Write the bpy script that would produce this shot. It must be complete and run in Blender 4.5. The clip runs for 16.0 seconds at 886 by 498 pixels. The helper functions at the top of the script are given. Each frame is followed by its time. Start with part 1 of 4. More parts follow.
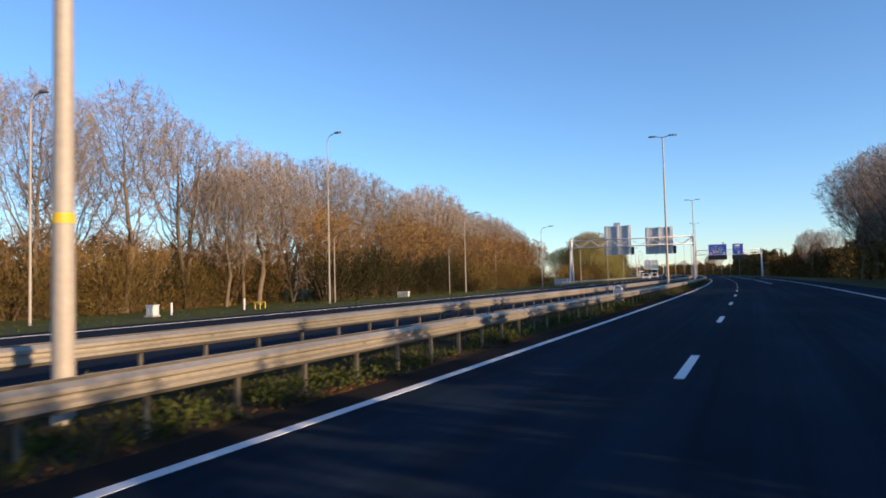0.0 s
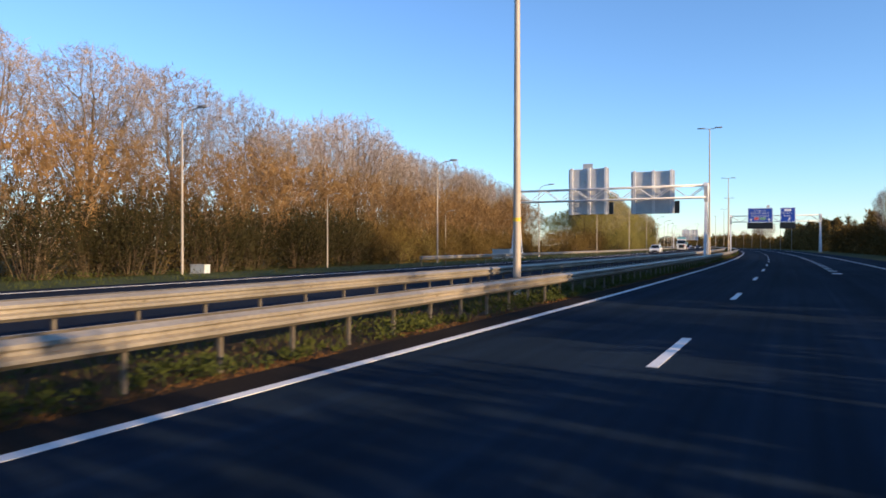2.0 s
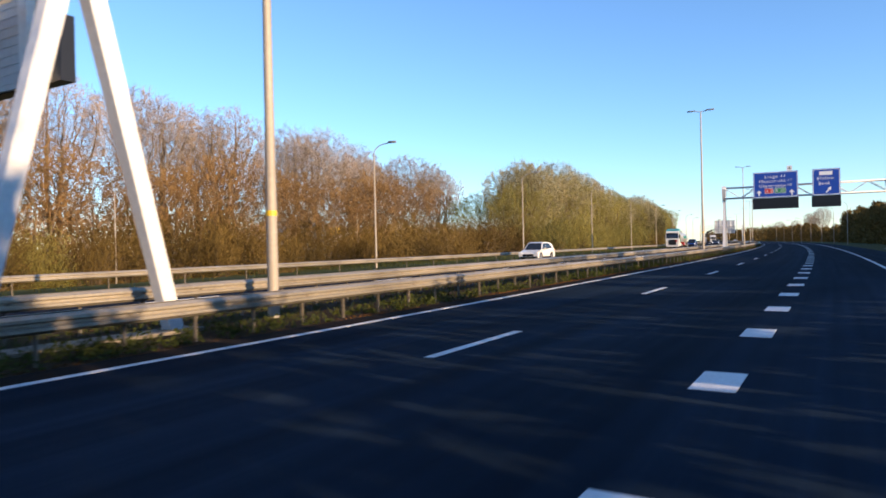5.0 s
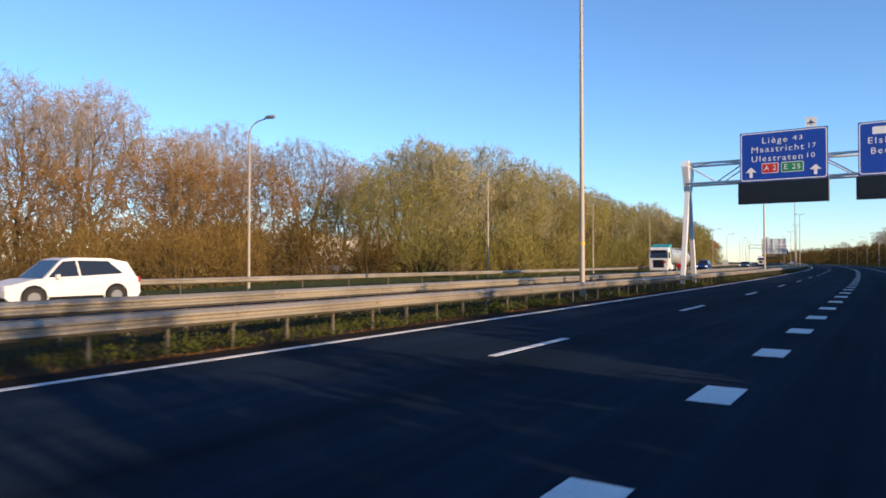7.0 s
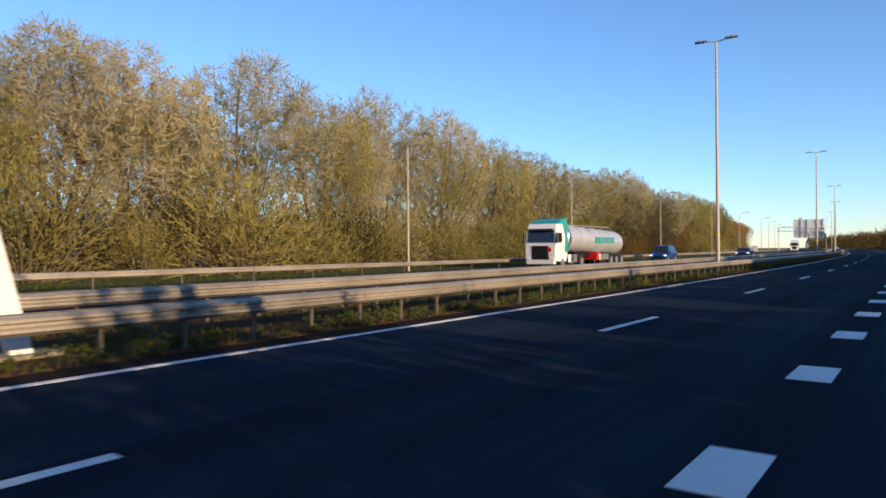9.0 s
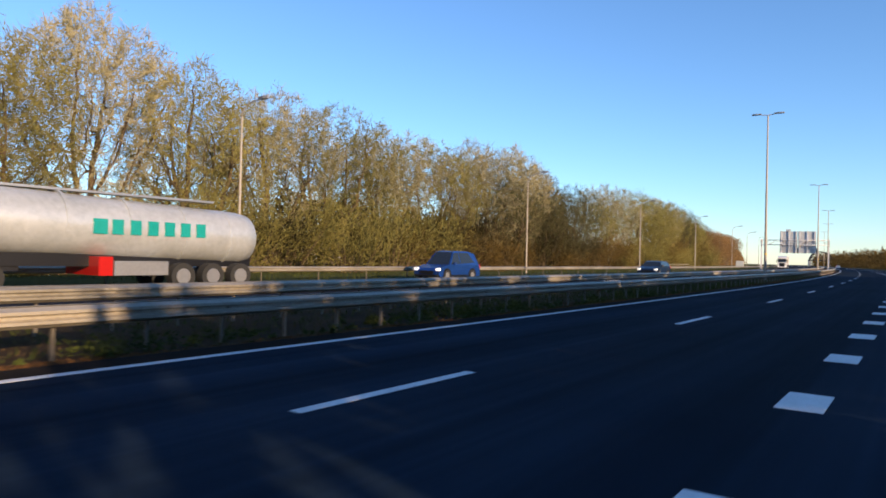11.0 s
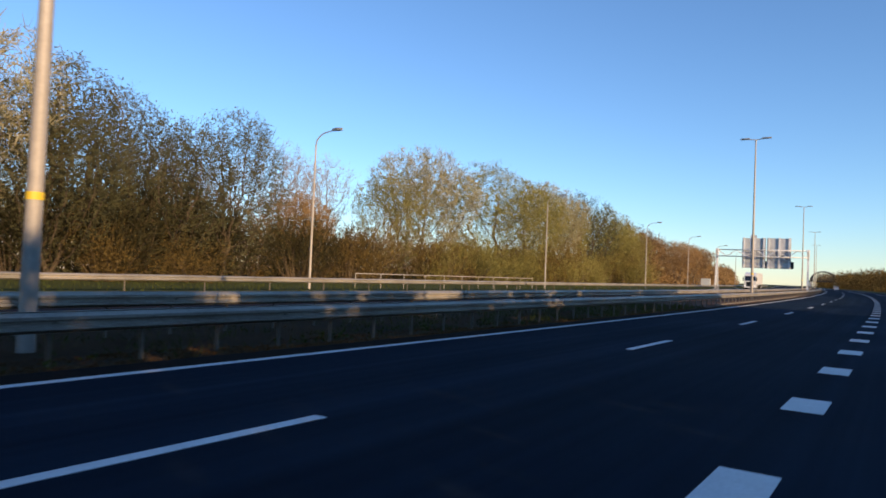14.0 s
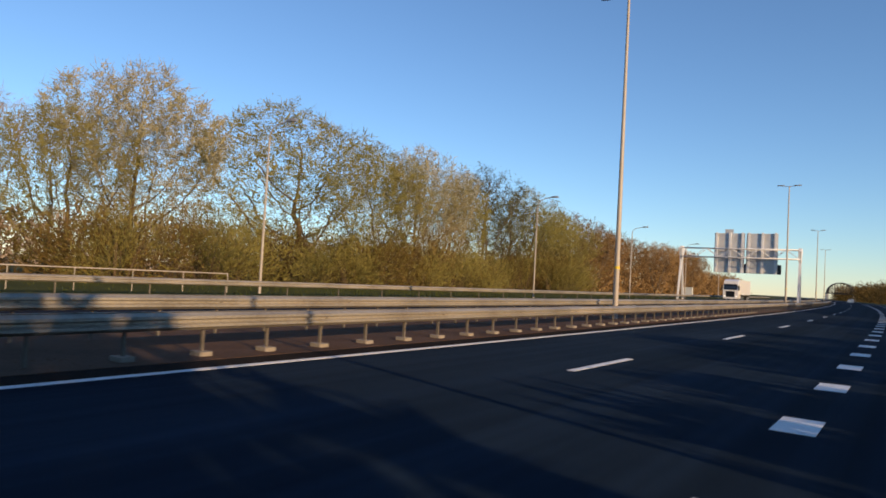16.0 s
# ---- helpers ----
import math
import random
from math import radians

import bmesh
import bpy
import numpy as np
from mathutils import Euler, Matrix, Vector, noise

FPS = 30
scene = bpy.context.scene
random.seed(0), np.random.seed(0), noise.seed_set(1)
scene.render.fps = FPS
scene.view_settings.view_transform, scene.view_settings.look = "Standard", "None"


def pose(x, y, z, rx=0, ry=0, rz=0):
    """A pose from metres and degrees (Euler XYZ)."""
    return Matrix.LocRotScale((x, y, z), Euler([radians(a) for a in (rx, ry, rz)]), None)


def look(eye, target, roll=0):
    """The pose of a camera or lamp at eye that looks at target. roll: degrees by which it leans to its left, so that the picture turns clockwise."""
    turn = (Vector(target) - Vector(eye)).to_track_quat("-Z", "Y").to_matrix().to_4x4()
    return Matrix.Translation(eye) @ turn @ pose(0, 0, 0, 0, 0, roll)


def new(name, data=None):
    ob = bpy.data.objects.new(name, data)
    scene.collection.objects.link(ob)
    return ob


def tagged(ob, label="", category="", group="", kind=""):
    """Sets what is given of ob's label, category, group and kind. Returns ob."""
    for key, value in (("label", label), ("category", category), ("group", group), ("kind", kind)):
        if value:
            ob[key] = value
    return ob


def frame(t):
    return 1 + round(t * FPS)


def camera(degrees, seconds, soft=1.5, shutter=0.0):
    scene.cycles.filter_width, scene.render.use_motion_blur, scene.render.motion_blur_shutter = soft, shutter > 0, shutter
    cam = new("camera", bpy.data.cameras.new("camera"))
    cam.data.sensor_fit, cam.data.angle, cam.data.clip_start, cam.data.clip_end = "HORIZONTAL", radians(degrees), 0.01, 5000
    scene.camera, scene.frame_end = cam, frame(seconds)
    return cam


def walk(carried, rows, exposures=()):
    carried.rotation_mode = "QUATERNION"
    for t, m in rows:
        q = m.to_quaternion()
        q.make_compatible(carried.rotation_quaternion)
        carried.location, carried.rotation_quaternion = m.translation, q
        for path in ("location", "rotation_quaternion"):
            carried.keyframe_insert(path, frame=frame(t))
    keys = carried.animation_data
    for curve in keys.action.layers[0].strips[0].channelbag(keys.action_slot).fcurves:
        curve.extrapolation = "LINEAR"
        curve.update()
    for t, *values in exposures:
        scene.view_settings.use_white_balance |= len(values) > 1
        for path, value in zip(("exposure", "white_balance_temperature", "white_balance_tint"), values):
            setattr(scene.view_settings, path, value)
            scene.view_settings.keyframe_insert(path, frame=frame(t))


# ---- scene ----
cam = camera(66.66, 16.0, soft=1.7, shutter=0.08)
PATH = [
    (0.0, pose(4.537, 1.547, 1.546, 92.543, 1.389, 25.065)),
    (0.5, pose(4.577, 14.098, 1.569, 91.551, 0.563, 25.652)),
    (1.0, pose(4.497, 26.193, 1.556, 90.826, 0.509, 28.463)),
    (1.5, pose(4.447, 38.585, 1.535, 90.221, 1.650, 29.865)),
    (2.0, pose(4.756, 51.305, 1.549, 89.674, -0.022, 28.956)),
    (2.5, pose(5.182, 63.035, 1.527, 89.478, 0.321, 29.070)),
    (3.0, pose(5.520, 75.458, 1.515, 89.877, -0.340, 29.269)),
    (3.5, pose(5.683, 88.831, 1.510, 89.565, -0.550, 30.789)),
    (4.0, pose(5.777, 100.349, 1.505, 89.928, -0.411, 31.248)),
    (4.5, pose(5.758, 112.532, 1.530, 89.482, 0.786, 32.380)),
    (7.0, pose(3.251, 170.973, 1.540, 91.060, 0.021, 38.198)),
    (7.5, pose(2.129, 183.304, 1.510, 91.491, 0.579, 39.511)),
    (8.0, pose(0.944, 194.982, 1.519, 90.845, 0.377, 40.788)),
    (8.5, pose(-0.088, 205.575, 1.549, 90.864, -0.272, 40.822)),
    (9.0, pose(-1.253, 216.898, 1.505, 90.070, 0.460, 41.696)),
    (9.5, pose(-2.389, 228.054, 1.477, 90.596, -0.112, 40.994)),
    (10.0, pose(-3.457, 238.409, 1.504, 90.396, -0.445, 41.182)),
    (12.5, pose(-9.918, 292.164, 1.502, 91.291, -2.233, 43.634)),
    (13.0, pose(-11.218, 301.918, 1.480, 91.216, -2.371, 43.390)),
    (13.5, pose(-12.581, 312.123, 1.519, 90.941, -2.038, 42.904)),
    (14.0, pose(-14.030, 322.264, 1.501, 91.766, -2.447, 43.118)),
    (14.5, pose(-15.493, 331.634, 1.538, 92.032, -2.386, 43.565)),
    (15.0, pose(-17.006, 341.495, 1.539, 91.703, -2.868, 43.648)),
    (15.5, pose(-18.647, 351.900, 1.536, 92.171, -3.073, 43.390)),
    (16.0, pose(-20.110, 360.924, 1.503, 92.342, -3.176, 44.572)),
]
walk(cam, PATH, exposures=((0, 0.6, 6500, 14), (1, 0.62, 6500, 14), (2, 0.78, 6600, 14), (3.5, 0.94, 6600, 14), (4.5, 0.92, 6600, 14), (7, 0.68, 6500, 14), (9.5, 0.6, 6500, 14), (12.5, 0.7, 6500, 14), (13, 0.6, 6600, 14), (14, 0.5, 6700, 14), (15, 0.44, 6850, 14), (15.5, 0.4, 6900, 14), (16, 0.28, 7050, 14)))

# ---- light: a low evening sun from the right, clear sky ----
SUN_EL, SUN_AZ = 14.0, 99.0          # degrees; azimuth from +y towards +x
world = bpy.data.worlds.new("world")
scene.world = world
world.use_nodes = True
wn = world.node_tree
sky = wn.nodes.new("ShaderNodeTexSky")
sky.sky_type = "NISHITA"
sky.sun_disc = False
sky.sun_elevation, sky.sun_rotation = radians(SUN_EL), radians(SUN_AZ)
sky.air_density, sky.dust_density, sky.ozone_density = 1.0, 0.0, 5.1
wn.links.new(sky.outputs[0], wn.nodes["Background"].inputs[0])
wn.nodes["Background"].inputs[1].default_value = 0.155
sun_data = bpy.data.lights.new("sun", "SUN")
sun_data.energy, sun_data.angle, sun_data.color = 5.0, radians(0.5), (1.0, 0.73, 0.44)
sun = new("sun", sun_data)
ce = math.cos(radians(SUN_EL))
sun_from = Vector((ce * math.sin(radians(SUN_AZ)), ce * math.cos(radians(SUN_AZ)), math.sin(radians(SUN_EL))))
sun.matrix_world = look(sun_from * 300, (0, 0, 0))

# ---- the road's own coordinates: s along the left edge line, u to its right, z up ----
S_TAB = np.arange(-60.0, 1200.0, 2.0)
BEND = np.interp(S_TAB, [0, 80, 160, 240, 320, 400, 520], [-.000178, -.000507, -.000526, -.000384, -.000586, -.000466, -.000296])
HEAD = np.cumsum(BEND) * 2
HEAD -= HEAD[30]
RX, RY = np.cumsum(np.sin(HEAD)) * 2, np.cumsum(np.cos(HEAD)) * 2
RX, RY = RX - RX[30], RY - RY[30]


def head(s):
    return float(np.interp(s, S_TAB, HEAD))


def at(s, u, z=0.0):
    a = head(s)
    return Vector((float(np.interp(s, S_TAB, RX)) + u * math.cos(a), float(np.interp(s, S_TAB, RY)) - u * math.sin(a), z))


def spot(s, u, z=0.0, turn=0.0):
    """The pose of a thing at (s, u): its own y runs along the road, its x to the right."""
    p = at(s, u, z)
    return pose(p.x, p.y, p.z, 0, 0, turn - math.degrees(head(s)))


# ---- materials ----
def ramp(nt, fac, stops):
    r = nt.nodes.new("ShaderNodeValToRGB")
    el = r.color_ramp.elements
    while len(el) < len(stops):
        el.new(0.5)
    for e, (p, c) in zip(el, stops):
        e.position, e.color = p, (*c, 1)
    nt.links.new(fac, r.inputs[0])
    return r.outputs[0]


def noise_tex(nt, scale, detail=5.0, rough=0.6, stretch=None):
    tc = nt.nodes.new("ShaderNodeTexCoord")
    src = tc.outputs["Object"]
    if stretch:
        mp = nt.nodes.new("ShaderNodeMapping")
        mp.inputs["Scale"].default_value = stretch
        nt.links.new(src, mp.inputs[0])
        src = mp.outputs[0]
    n = nt.nodes.new("ShaderNodeTexNoise")
    n.inputs["Scale"].default_value, n.inputs["Detail"].default_value, n.inputs["Roughness"].default_value = scale, detail, rough
    nt.links.new(src, n.inputs["Vector"])
    return n.outputs[0]


def mix(nt, a, b, fac, mode="MIX"):
    m = nt.nodes.new("ShaderNodeMix")
    m.data_type, m.blend_type = "RGBA", mode
    for sock, v in ((m.inputs[0], fac), (m.inputs[6], a), (m.inputs[7], b)):
        if isinstance(v, bpy.types.NodeSocket):
            nt.links.new(v, sock)
        elif isinstance(v, tuple):
            sock.default_value = (*v, 1)
        else:
            sock.default_value = v
    return m.outputs[2]


def mat(name, dark, light, rough=0.7, metal=0.0, big=0.6, fine=12.0, bump=0.0, bump_scale=40.0, vary=0.0, stretch=None, spec=None, emit=None, thin=0.0):
    """Two colours mixed by coarse and fine noise; vary: how much whole objects differ."""
    m = bpy.data.materials.new(name)
    m.use_nodes = True
    nt = m.node_tree
    b = nt.nodes["Principled BSDF"]
    n1, n2 = noise_tex(nt, big, stretch=stretch), noise_tex(nt, fine, stretch=stretch)
    half = tuple((x + y) / 2 for x, y in zip(dark, light))
    c = mix(nt, ramp(nt, n1, [(0.32, dark), (0.68, light)]), ramp(nt, n2, [(0.3, dark), (0.5, half), (0.72, light)]), 0.5)
    if vary:
        oi = nt.nodes.new("ShaderNodeObjectInfo")
        v = ramp(nt, oi.outputs["Random"], [(0.0, (1 - vary,) * 3), (1.0, (1 + vary, 1 + vary * 0.8, 1 + vary * 0.6))])
        c = mix(nt, c, v, 1.0, "MULTIPLY")
    nt.links.new(c, b.inputs["Base Color"])
    b.inputs["Roughness"].default_value, b.inputs["Metallic"].default_value = rough, metal
    if spec is not None:
        b.inputs["Specular IOR Level"].default_value = spec
    if thin:
        tr = nt.nodes.new("ShaderNodeBsdfTranslucent")
        nt.links.new(c, tr.inputs["Color"])
        ms = nt.nodes.new("ShaderNodeMixShader")
        ms.inputs[0].default_value = thin
        nt.links.new(b.outputs[0], ms.inputs[1])
        nt.links.new(tr.outputs[0], ms.inputs[2])
        nt.links.new(ms.outputs[0], nt.nodes["Material Output"].inputs["Surface"])
    if emit:
        b.inputs["Emission Color"].default_value = (*emit[0], 1)
        b.inputs["Emission Strength"].default_value = emit[1]
    if bump:
        bp = nt.nodes.new("ShaderNodeBump")
        bp.inputs["Strength"].default_value, bp.inputs["Distance"].default_value = bump, 0.02
        nt.links.new(noise_tex(nt, bump_scale), bp.inputs["Height"])
        nt.links.new(bp.outputs[0], b.inputs["Normal"])
    return m


# darker and bluer than bare asphalt: the road's sky-lit shade is in this colour
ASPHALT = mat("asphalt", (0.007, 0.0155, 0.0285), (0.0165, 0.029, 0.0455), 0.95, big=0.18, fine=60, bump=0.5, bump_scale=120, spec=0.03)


def wear_along(m, amount):
    """Long streaks of wear along the lanes, by the road's own coordinates (across, along)."""
    nt = m.node_tree
    b = nt.nodes["Principled BSDF"]
    old = b.inputs["Base Color"].links[0].from_socket
    uv = nt.nodes.new("ShaderNodeTexCoord").outputs["UV"]
    for scale, k in (((1.1, 0.012, 1), amount), ((5.0, 0.05, 1), amount * 0.6), ((0.35, 0.09, 1), amount * 0.7)):
        mp = nt.nodes.new("ShaderNodeMapping")
        mp.inputs["Scale"].default_value = scale
        nt.links.new(uv, mp.inputs[0])
        n = nt.nodes.new("ShaderNodeTexNoise")
        n.inputs["Scale"].default_value, n.inputs["Detail"].default_value = 1.0, 3.0
        nt.links.new(mp.outputs[0], n.inputs["Vector"])
        old = mix(nt, old, ramp(nt, n.outputs[0], [(0.3, (1 - k,) * 3), (0.7, (1 + k,) * 3)]), 1.0, "MULTIPLY")
    nt.links.new(old, b.inputs["Base Color"])


wear_along(ASPHALT, 0.28)
ASPHALT_FAR = mat("asphalt_far", (0.008, 0.0115, 0.02), (0.015, 0.02, 0.031), 0.9, big=0.15, fine=60, bump=0.4, bump_scale=120, spec=0.05)
PAINT = mat("road_paint", (0.55, 0.55, 0.54), (0.8, 0.8, 0.79), 0.6, big=1.5, fine=25, bump=0.2, bump_scale=90)
GRASS = mat("grass", (0.03, 0.04, 0.012), (0.09, 0.095, 0.03), 0.95, big=0.25, fine=7, bump=0.8, bump_scale=18, spec=0.1)
SOIL = mat("median_soil", (0.015, 0.011, 0.006), (0.06, 0.036, 0.017), 0.95, big=0.55, fine=9, bump=0.9, bump_scale=30, spec=0.1)
BLADES = mat("weeds", (0.02, 0.034, 0.008), (0.1, 0.11, 0.022), 0.9, big=0.35, fine=3, spec=0.2, thin=0.2)
DRY = mat("dry_weeds", (0.09, 0.055, 0.022), (0.2, 0.13, 0.055), 0.9, big=0.35, fine=3, spec=0.2)
LITTER = mat("leaf_litter", (0.06, 0.028, 0.01), (0.2, 0.1, 0.036), 0.9, big=0.5, fine=5, spec=0.1)
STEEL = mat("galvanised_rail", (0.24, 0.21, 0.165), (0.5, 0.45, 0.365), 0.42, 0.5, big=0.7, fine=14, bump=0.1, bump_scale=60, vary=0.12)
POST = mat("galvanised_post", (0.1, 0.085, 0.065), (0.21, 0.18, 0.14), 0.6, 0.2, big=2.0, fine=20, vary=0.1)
POLE = mat("lamp_pole", (0.3, 0.265, 0.22), (0.44, 0.39, 0.33), 0.6, 0.1, big=0.4, fine=9, vary=0.08)
HEADM = mat("lamp_head", (0.16, 0.16, 0.17), (0.26, 0.26, 0.27), 0.5, 0.2, fine=10)
GANTRY = mat("gantry_steel", (0.6, 0.6, 0.6), (0.78, 0.78, 0.77), 0.5, 0.1, big=0.5, fine=8, vary=0.05)
SIGN_BACK = mat("sign_back", (0.42, 0.43, 0.44), (0.58, 0.58, 0.58), 0.45, 0.2, big=0.5, fine=5)
BLUE = mat("sign_blue", (0.004, 0.045, 0.33), (0.006, 0.06, 0.4), 0.45, big=0.5, fine=6)
WHITE = mat("sign_white", (0.72, 0.72, 0.72), (0.82, 0.82, 0.82), 0.5, fine=10)
RED = mat("sign_red", (0.5, 0.02, 0.02), (0.58, 0.03, 0.03), 0.5, fine=10)
GREEN = mat("sign_green", (0.01, 0.2, 0.08), (0.015, 0.25, 0.1), 0.5, fine=10)
BLACK = mat("black_panel", (0.003, 0.003, 0.004), (0.007, 0.007, 0.009), 0.4, fine=6)
DARK_BARK = mat("dark_bark", (0.06, 0.045, 0.028), (0.15, 0.11, 0.07), 0.95, big=1.0, fine=10, vary=0.25, spec=0.1)
BARK = mat("bark", (0.11, 0.082, 0.055), (0.26, 0.2, 0.135), 0.95, big=1.0, fine=10, bump=0.8, bump_scale=14, vary=0.25, stretch=(1, 1, 0.3), spec=0.1)
TWIG_GREY = mat("grey_brown_twigs", (0.19, 0.155, 0.13), (0.38, 0.32, 0.275), 0.9, big=0.12, fine=2, vary=0.2, spec=0.1)
TREE_BARK = mat("grey_bark", (0.1, 0.075, 0.05), (0.23, 0.17, 0.112), 0.95, big=1.0, fine=10, bump=0.8, bump_scale=14, vary=0.2, stretch=(1, 1, 0.3), spec=0.1)
TWIG_PALE = mat("pale_twigs", (0.235, 0.207, 0.118), (0.45, 0.4, 0.237), 0.9, big=0.15, fine=2, vary=0.15, spec=0.1, thin=0.2)
TWIG_RED = mat("red_brown_twigs", (0.13, 0.078, 0.034), (0.31, 0.195, 0.085), 0.9, big=0.2, fine=2, vary=0.25, spec=0.1)
SCRUB = mat("brown_scrub", (0.052, 0.037, 0.012), (0.188, 0.129, 0.041), 0.9, big=0.25, fine=2, vary=0.35, spec=0.1)
OLIVE = mat("olive_buds", (0.155, 0.14, 0.042), (0.375, 0.332, 0.105), 0.9, big=0.2, fine=2, vary=0.25, spec=0.1, thin=0.38)
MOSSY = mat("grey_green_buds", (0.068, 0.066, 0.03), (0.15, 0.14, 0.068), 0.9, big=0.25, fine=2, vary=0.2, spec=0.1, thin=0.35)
DUSTY = mat("dusty_asphalt", (0.012, 0.011, 0.012), (0.03, 0.024, 0.02), 0.95, big=0.4, fine=30, bump=0.5, bump_scale=90, spec=0.03)
# leaf colour darkened to stand for the shade low in the scrub
DARKLEAF = mat("shade_dark_leaves", (0.024, 0.023, 0.01), (0.062, 0.052, 0.021), 0.85, big=0.6, fine=3, vary=0.2, spec=0.1, thin=0.2)
CONCRETE = mat("concrete", (0.3, 0.29, 0.27), (0.46, 0.44, 0.41), 0.9, big=0.6, fine=12, bump=0.3)
FOOT = mat("stained_concrete", (0.17, 0.145, 0.11), (0.3, 0.255, 0.2), 0.9, big=0.6, fine=12, bump=0.3)
CABINET = mat("cabinet_grey", (0.42, 0.45, 0.45), (0.55, 0.57, 0.56), 0.6, big=1.5, fine=12)
BRICK = mat("brick_paving", (0.05, 0.029, 0.019), (0.125, 0.072, 0.046), 0.9, big=0.8, fine=9, bump=0.6, bump_scale=12, spec=0.15)
CAR_WHITE = mat("white_car_paint", (0.62, 0.62, 0.61), (0.72, 0.72, 0.71), 0.25, big=0.5, fine=4, spec=0.6)
CAR_BLUE = mat("blue_car_paint", (0.01, 0.045, 0.2), (0.015, 0.06, 0.25), 0.25, 0.3, fine=4)
CAR_NAVY = mat("dark_blue_car_paint", (0.003, 0.011, 0.035), (0.005, 0.016, 0.05), 0.3, 0.0, fine=4)
TEAL = mat("teal_paint", (0.0, 0.22, 0.2), (0.01, 0.28, 0.26), 0.35, fine=5)
TANK = mat("tank_steel", (0.36, 0.38, 0.39), (0.54, 0.56, 0.57), 0.35, 0.35, big=0.7, fine=5)
GLASS = mat("dark_glass", (0.012, 0.015, 0.018), (0.02, 0.024, 0.028), 0.08, fine=3, spec=0.8)
RUBBER = mat("rubber", (0.012, 0.012, 0.012), (0.025, 0.025, 0.025), 0.85, fine=20)
RIM = mat("wheel_rim", (0.35, 0.35, 0.36), (0.5, 0.5, 0.5), 0.35, 0.7, fine=10)
LIGHT_GLASS = mat("headlamp_glass", (0.7, 0.7, 0.7), (0.85, 0.85, 0.85), 0.15, fine=10)
TAIL = mat("tail_lamp", (0.35, 0.01, 0.01), (0.45, 0.015, 0.01), 0.25, fine=10)
LIT = mat("lit_headlamp", (0.8, 0.8, 0.8), (0.9, 0.9, 0.9), 0.2, fine=10, emit=((1.0, 0.97, 0.9), 0.4))
HOUSE = mat("pale_render_wall", (0.55, 0.53, 0.48), (0.7, 0.68, 0.62), 0.85, big=0.4, fine=6)
TILE = mat("roof_tile", (0.16, 0.08, 0.05), (0.26, 0.14, 0.09), 0.85, big=0.5, fine=6)
YELLOW = mat("yellow_paint", (0.6, 0.4, 0.02), (0.75, 0.52, 0.04), 0.5, fine=10)


# ---- mesh building ----
class Shape:
    def __init__(self):
        self.v, self.f = [], []

    def add(self, verts, faces):
        n = len(self.v)
        self.v += [tuple(p) for p in verts]
        self.f += [tuple(i + n for i in q) for q in faces]
        return self

    def box(self, x0, x1, y0, y1, z0, z1, c=0.0):
        """A box, its upright edges cut by c."""
        if c:
            ring = [(x0 + c, y0), (x1 - c, y0), (x1, y0 + c), (x1, y1 - c), (x1 - c, y1), (x0 + c, y1), (x0, y1 - c), (x0, y0 + c)]
        else:
            ring = [(x0, y0), (x1, y0), (x1, y1), (x0, y1)]
        return self.prism(ring, z0, z1)

    def prism(self, ring, z0, z1):
        n = len(ring)
        vs = [(x, y, z0) for x, y in ring] + [(x, y, z1) for x, y in ring]
        fs = [(i, (i + 1) % n, n + (i + 1) % n, n + i) for i in range(n)] + [tuple(range(n))[::-1], tuple(range(n, 2 * n))]
        return self.add(vs, fs)

    def tube(self, a, b, r0, r1=None, n=8, cap=True):
        a, b = Vector(a), Vector(b)
        r1 = r0 if r1 is None else r1
        d = (b - a).normalized()
        e = d.orthogonal().normalized()
        g = d.cross(e)
        ring = [(e * math.cos(2 * math.pi * i / n) + g * math.sin(2 * math.pi * i / n)) for i in range(n)]
        vs = [a + k * r0 for k in ring] + [b + k * r1 for k in ring]
        fs = [(i, (i + 1) % n, n + (i + 1) % n, n + i) for i in range(n)]
        if cap:
            fs += [tuple(range(n))[::-1], tuple(range(n, 2 * n))]
        return self.add(vs, fs)

    def sweep(self, profile, path, closed=True):
        """A profile of (across, up) points carried along a list of (point, right vector)."""
        n = len(profile)
        vs = []
        for p, right in path:
            vs += [Vector(p) + Vector(right) * a + Vector((0, 0, h)) for a, h in profile]
        fs = []
        for k in range(len(path) - 1):
            for i in range(n if closed else n - 1):
                j = (i + 1) % n
                fs.append((k * n + i, k * n + j, (k + 1) * n + j, (k + 1) * n + i))
        if closed:
            fs += [tuple(range(n)), tuple(range((len(path) - 1) * n, len(path) * n))[::-1]]
        return self.add(vs, fs)

    def mesh(self, name, material, smooth=False):
        me = bpy.data.meshes.new(name)
        me.from_pydata(self.v, [], self.f)
        me.materials.append(material)
        if smooth:
            me.polygons.foreach_set("use_smooth", [True] * len(me.polygons))
        me.update()
        return me


def part(name, shape, material, parent=None, label="", smooth=False, place=None):
    ob = new(name, shape if isinstance(shape, bpy.types.Mesh) else shape.mesh(name, material, smooth))
    if parent is not None:
        ob.parent = parent
    if place is not None:
        ob.matrix_basis = place
    return tagged(ob, label)


def thing(name, label, category, group="", kind="", place=None):
    ob = tagged(new(name), label, category, group, kind)
    if place is not None:
        ob.matrix_basis = place
    return ob


def solid(name, shape, material, label, category, group="", kind="", place=None, smooth=False):
    ob = part(name, shape, material, smooth=smooth, place=place)
    return tagged(ob, label, category, group, kind)


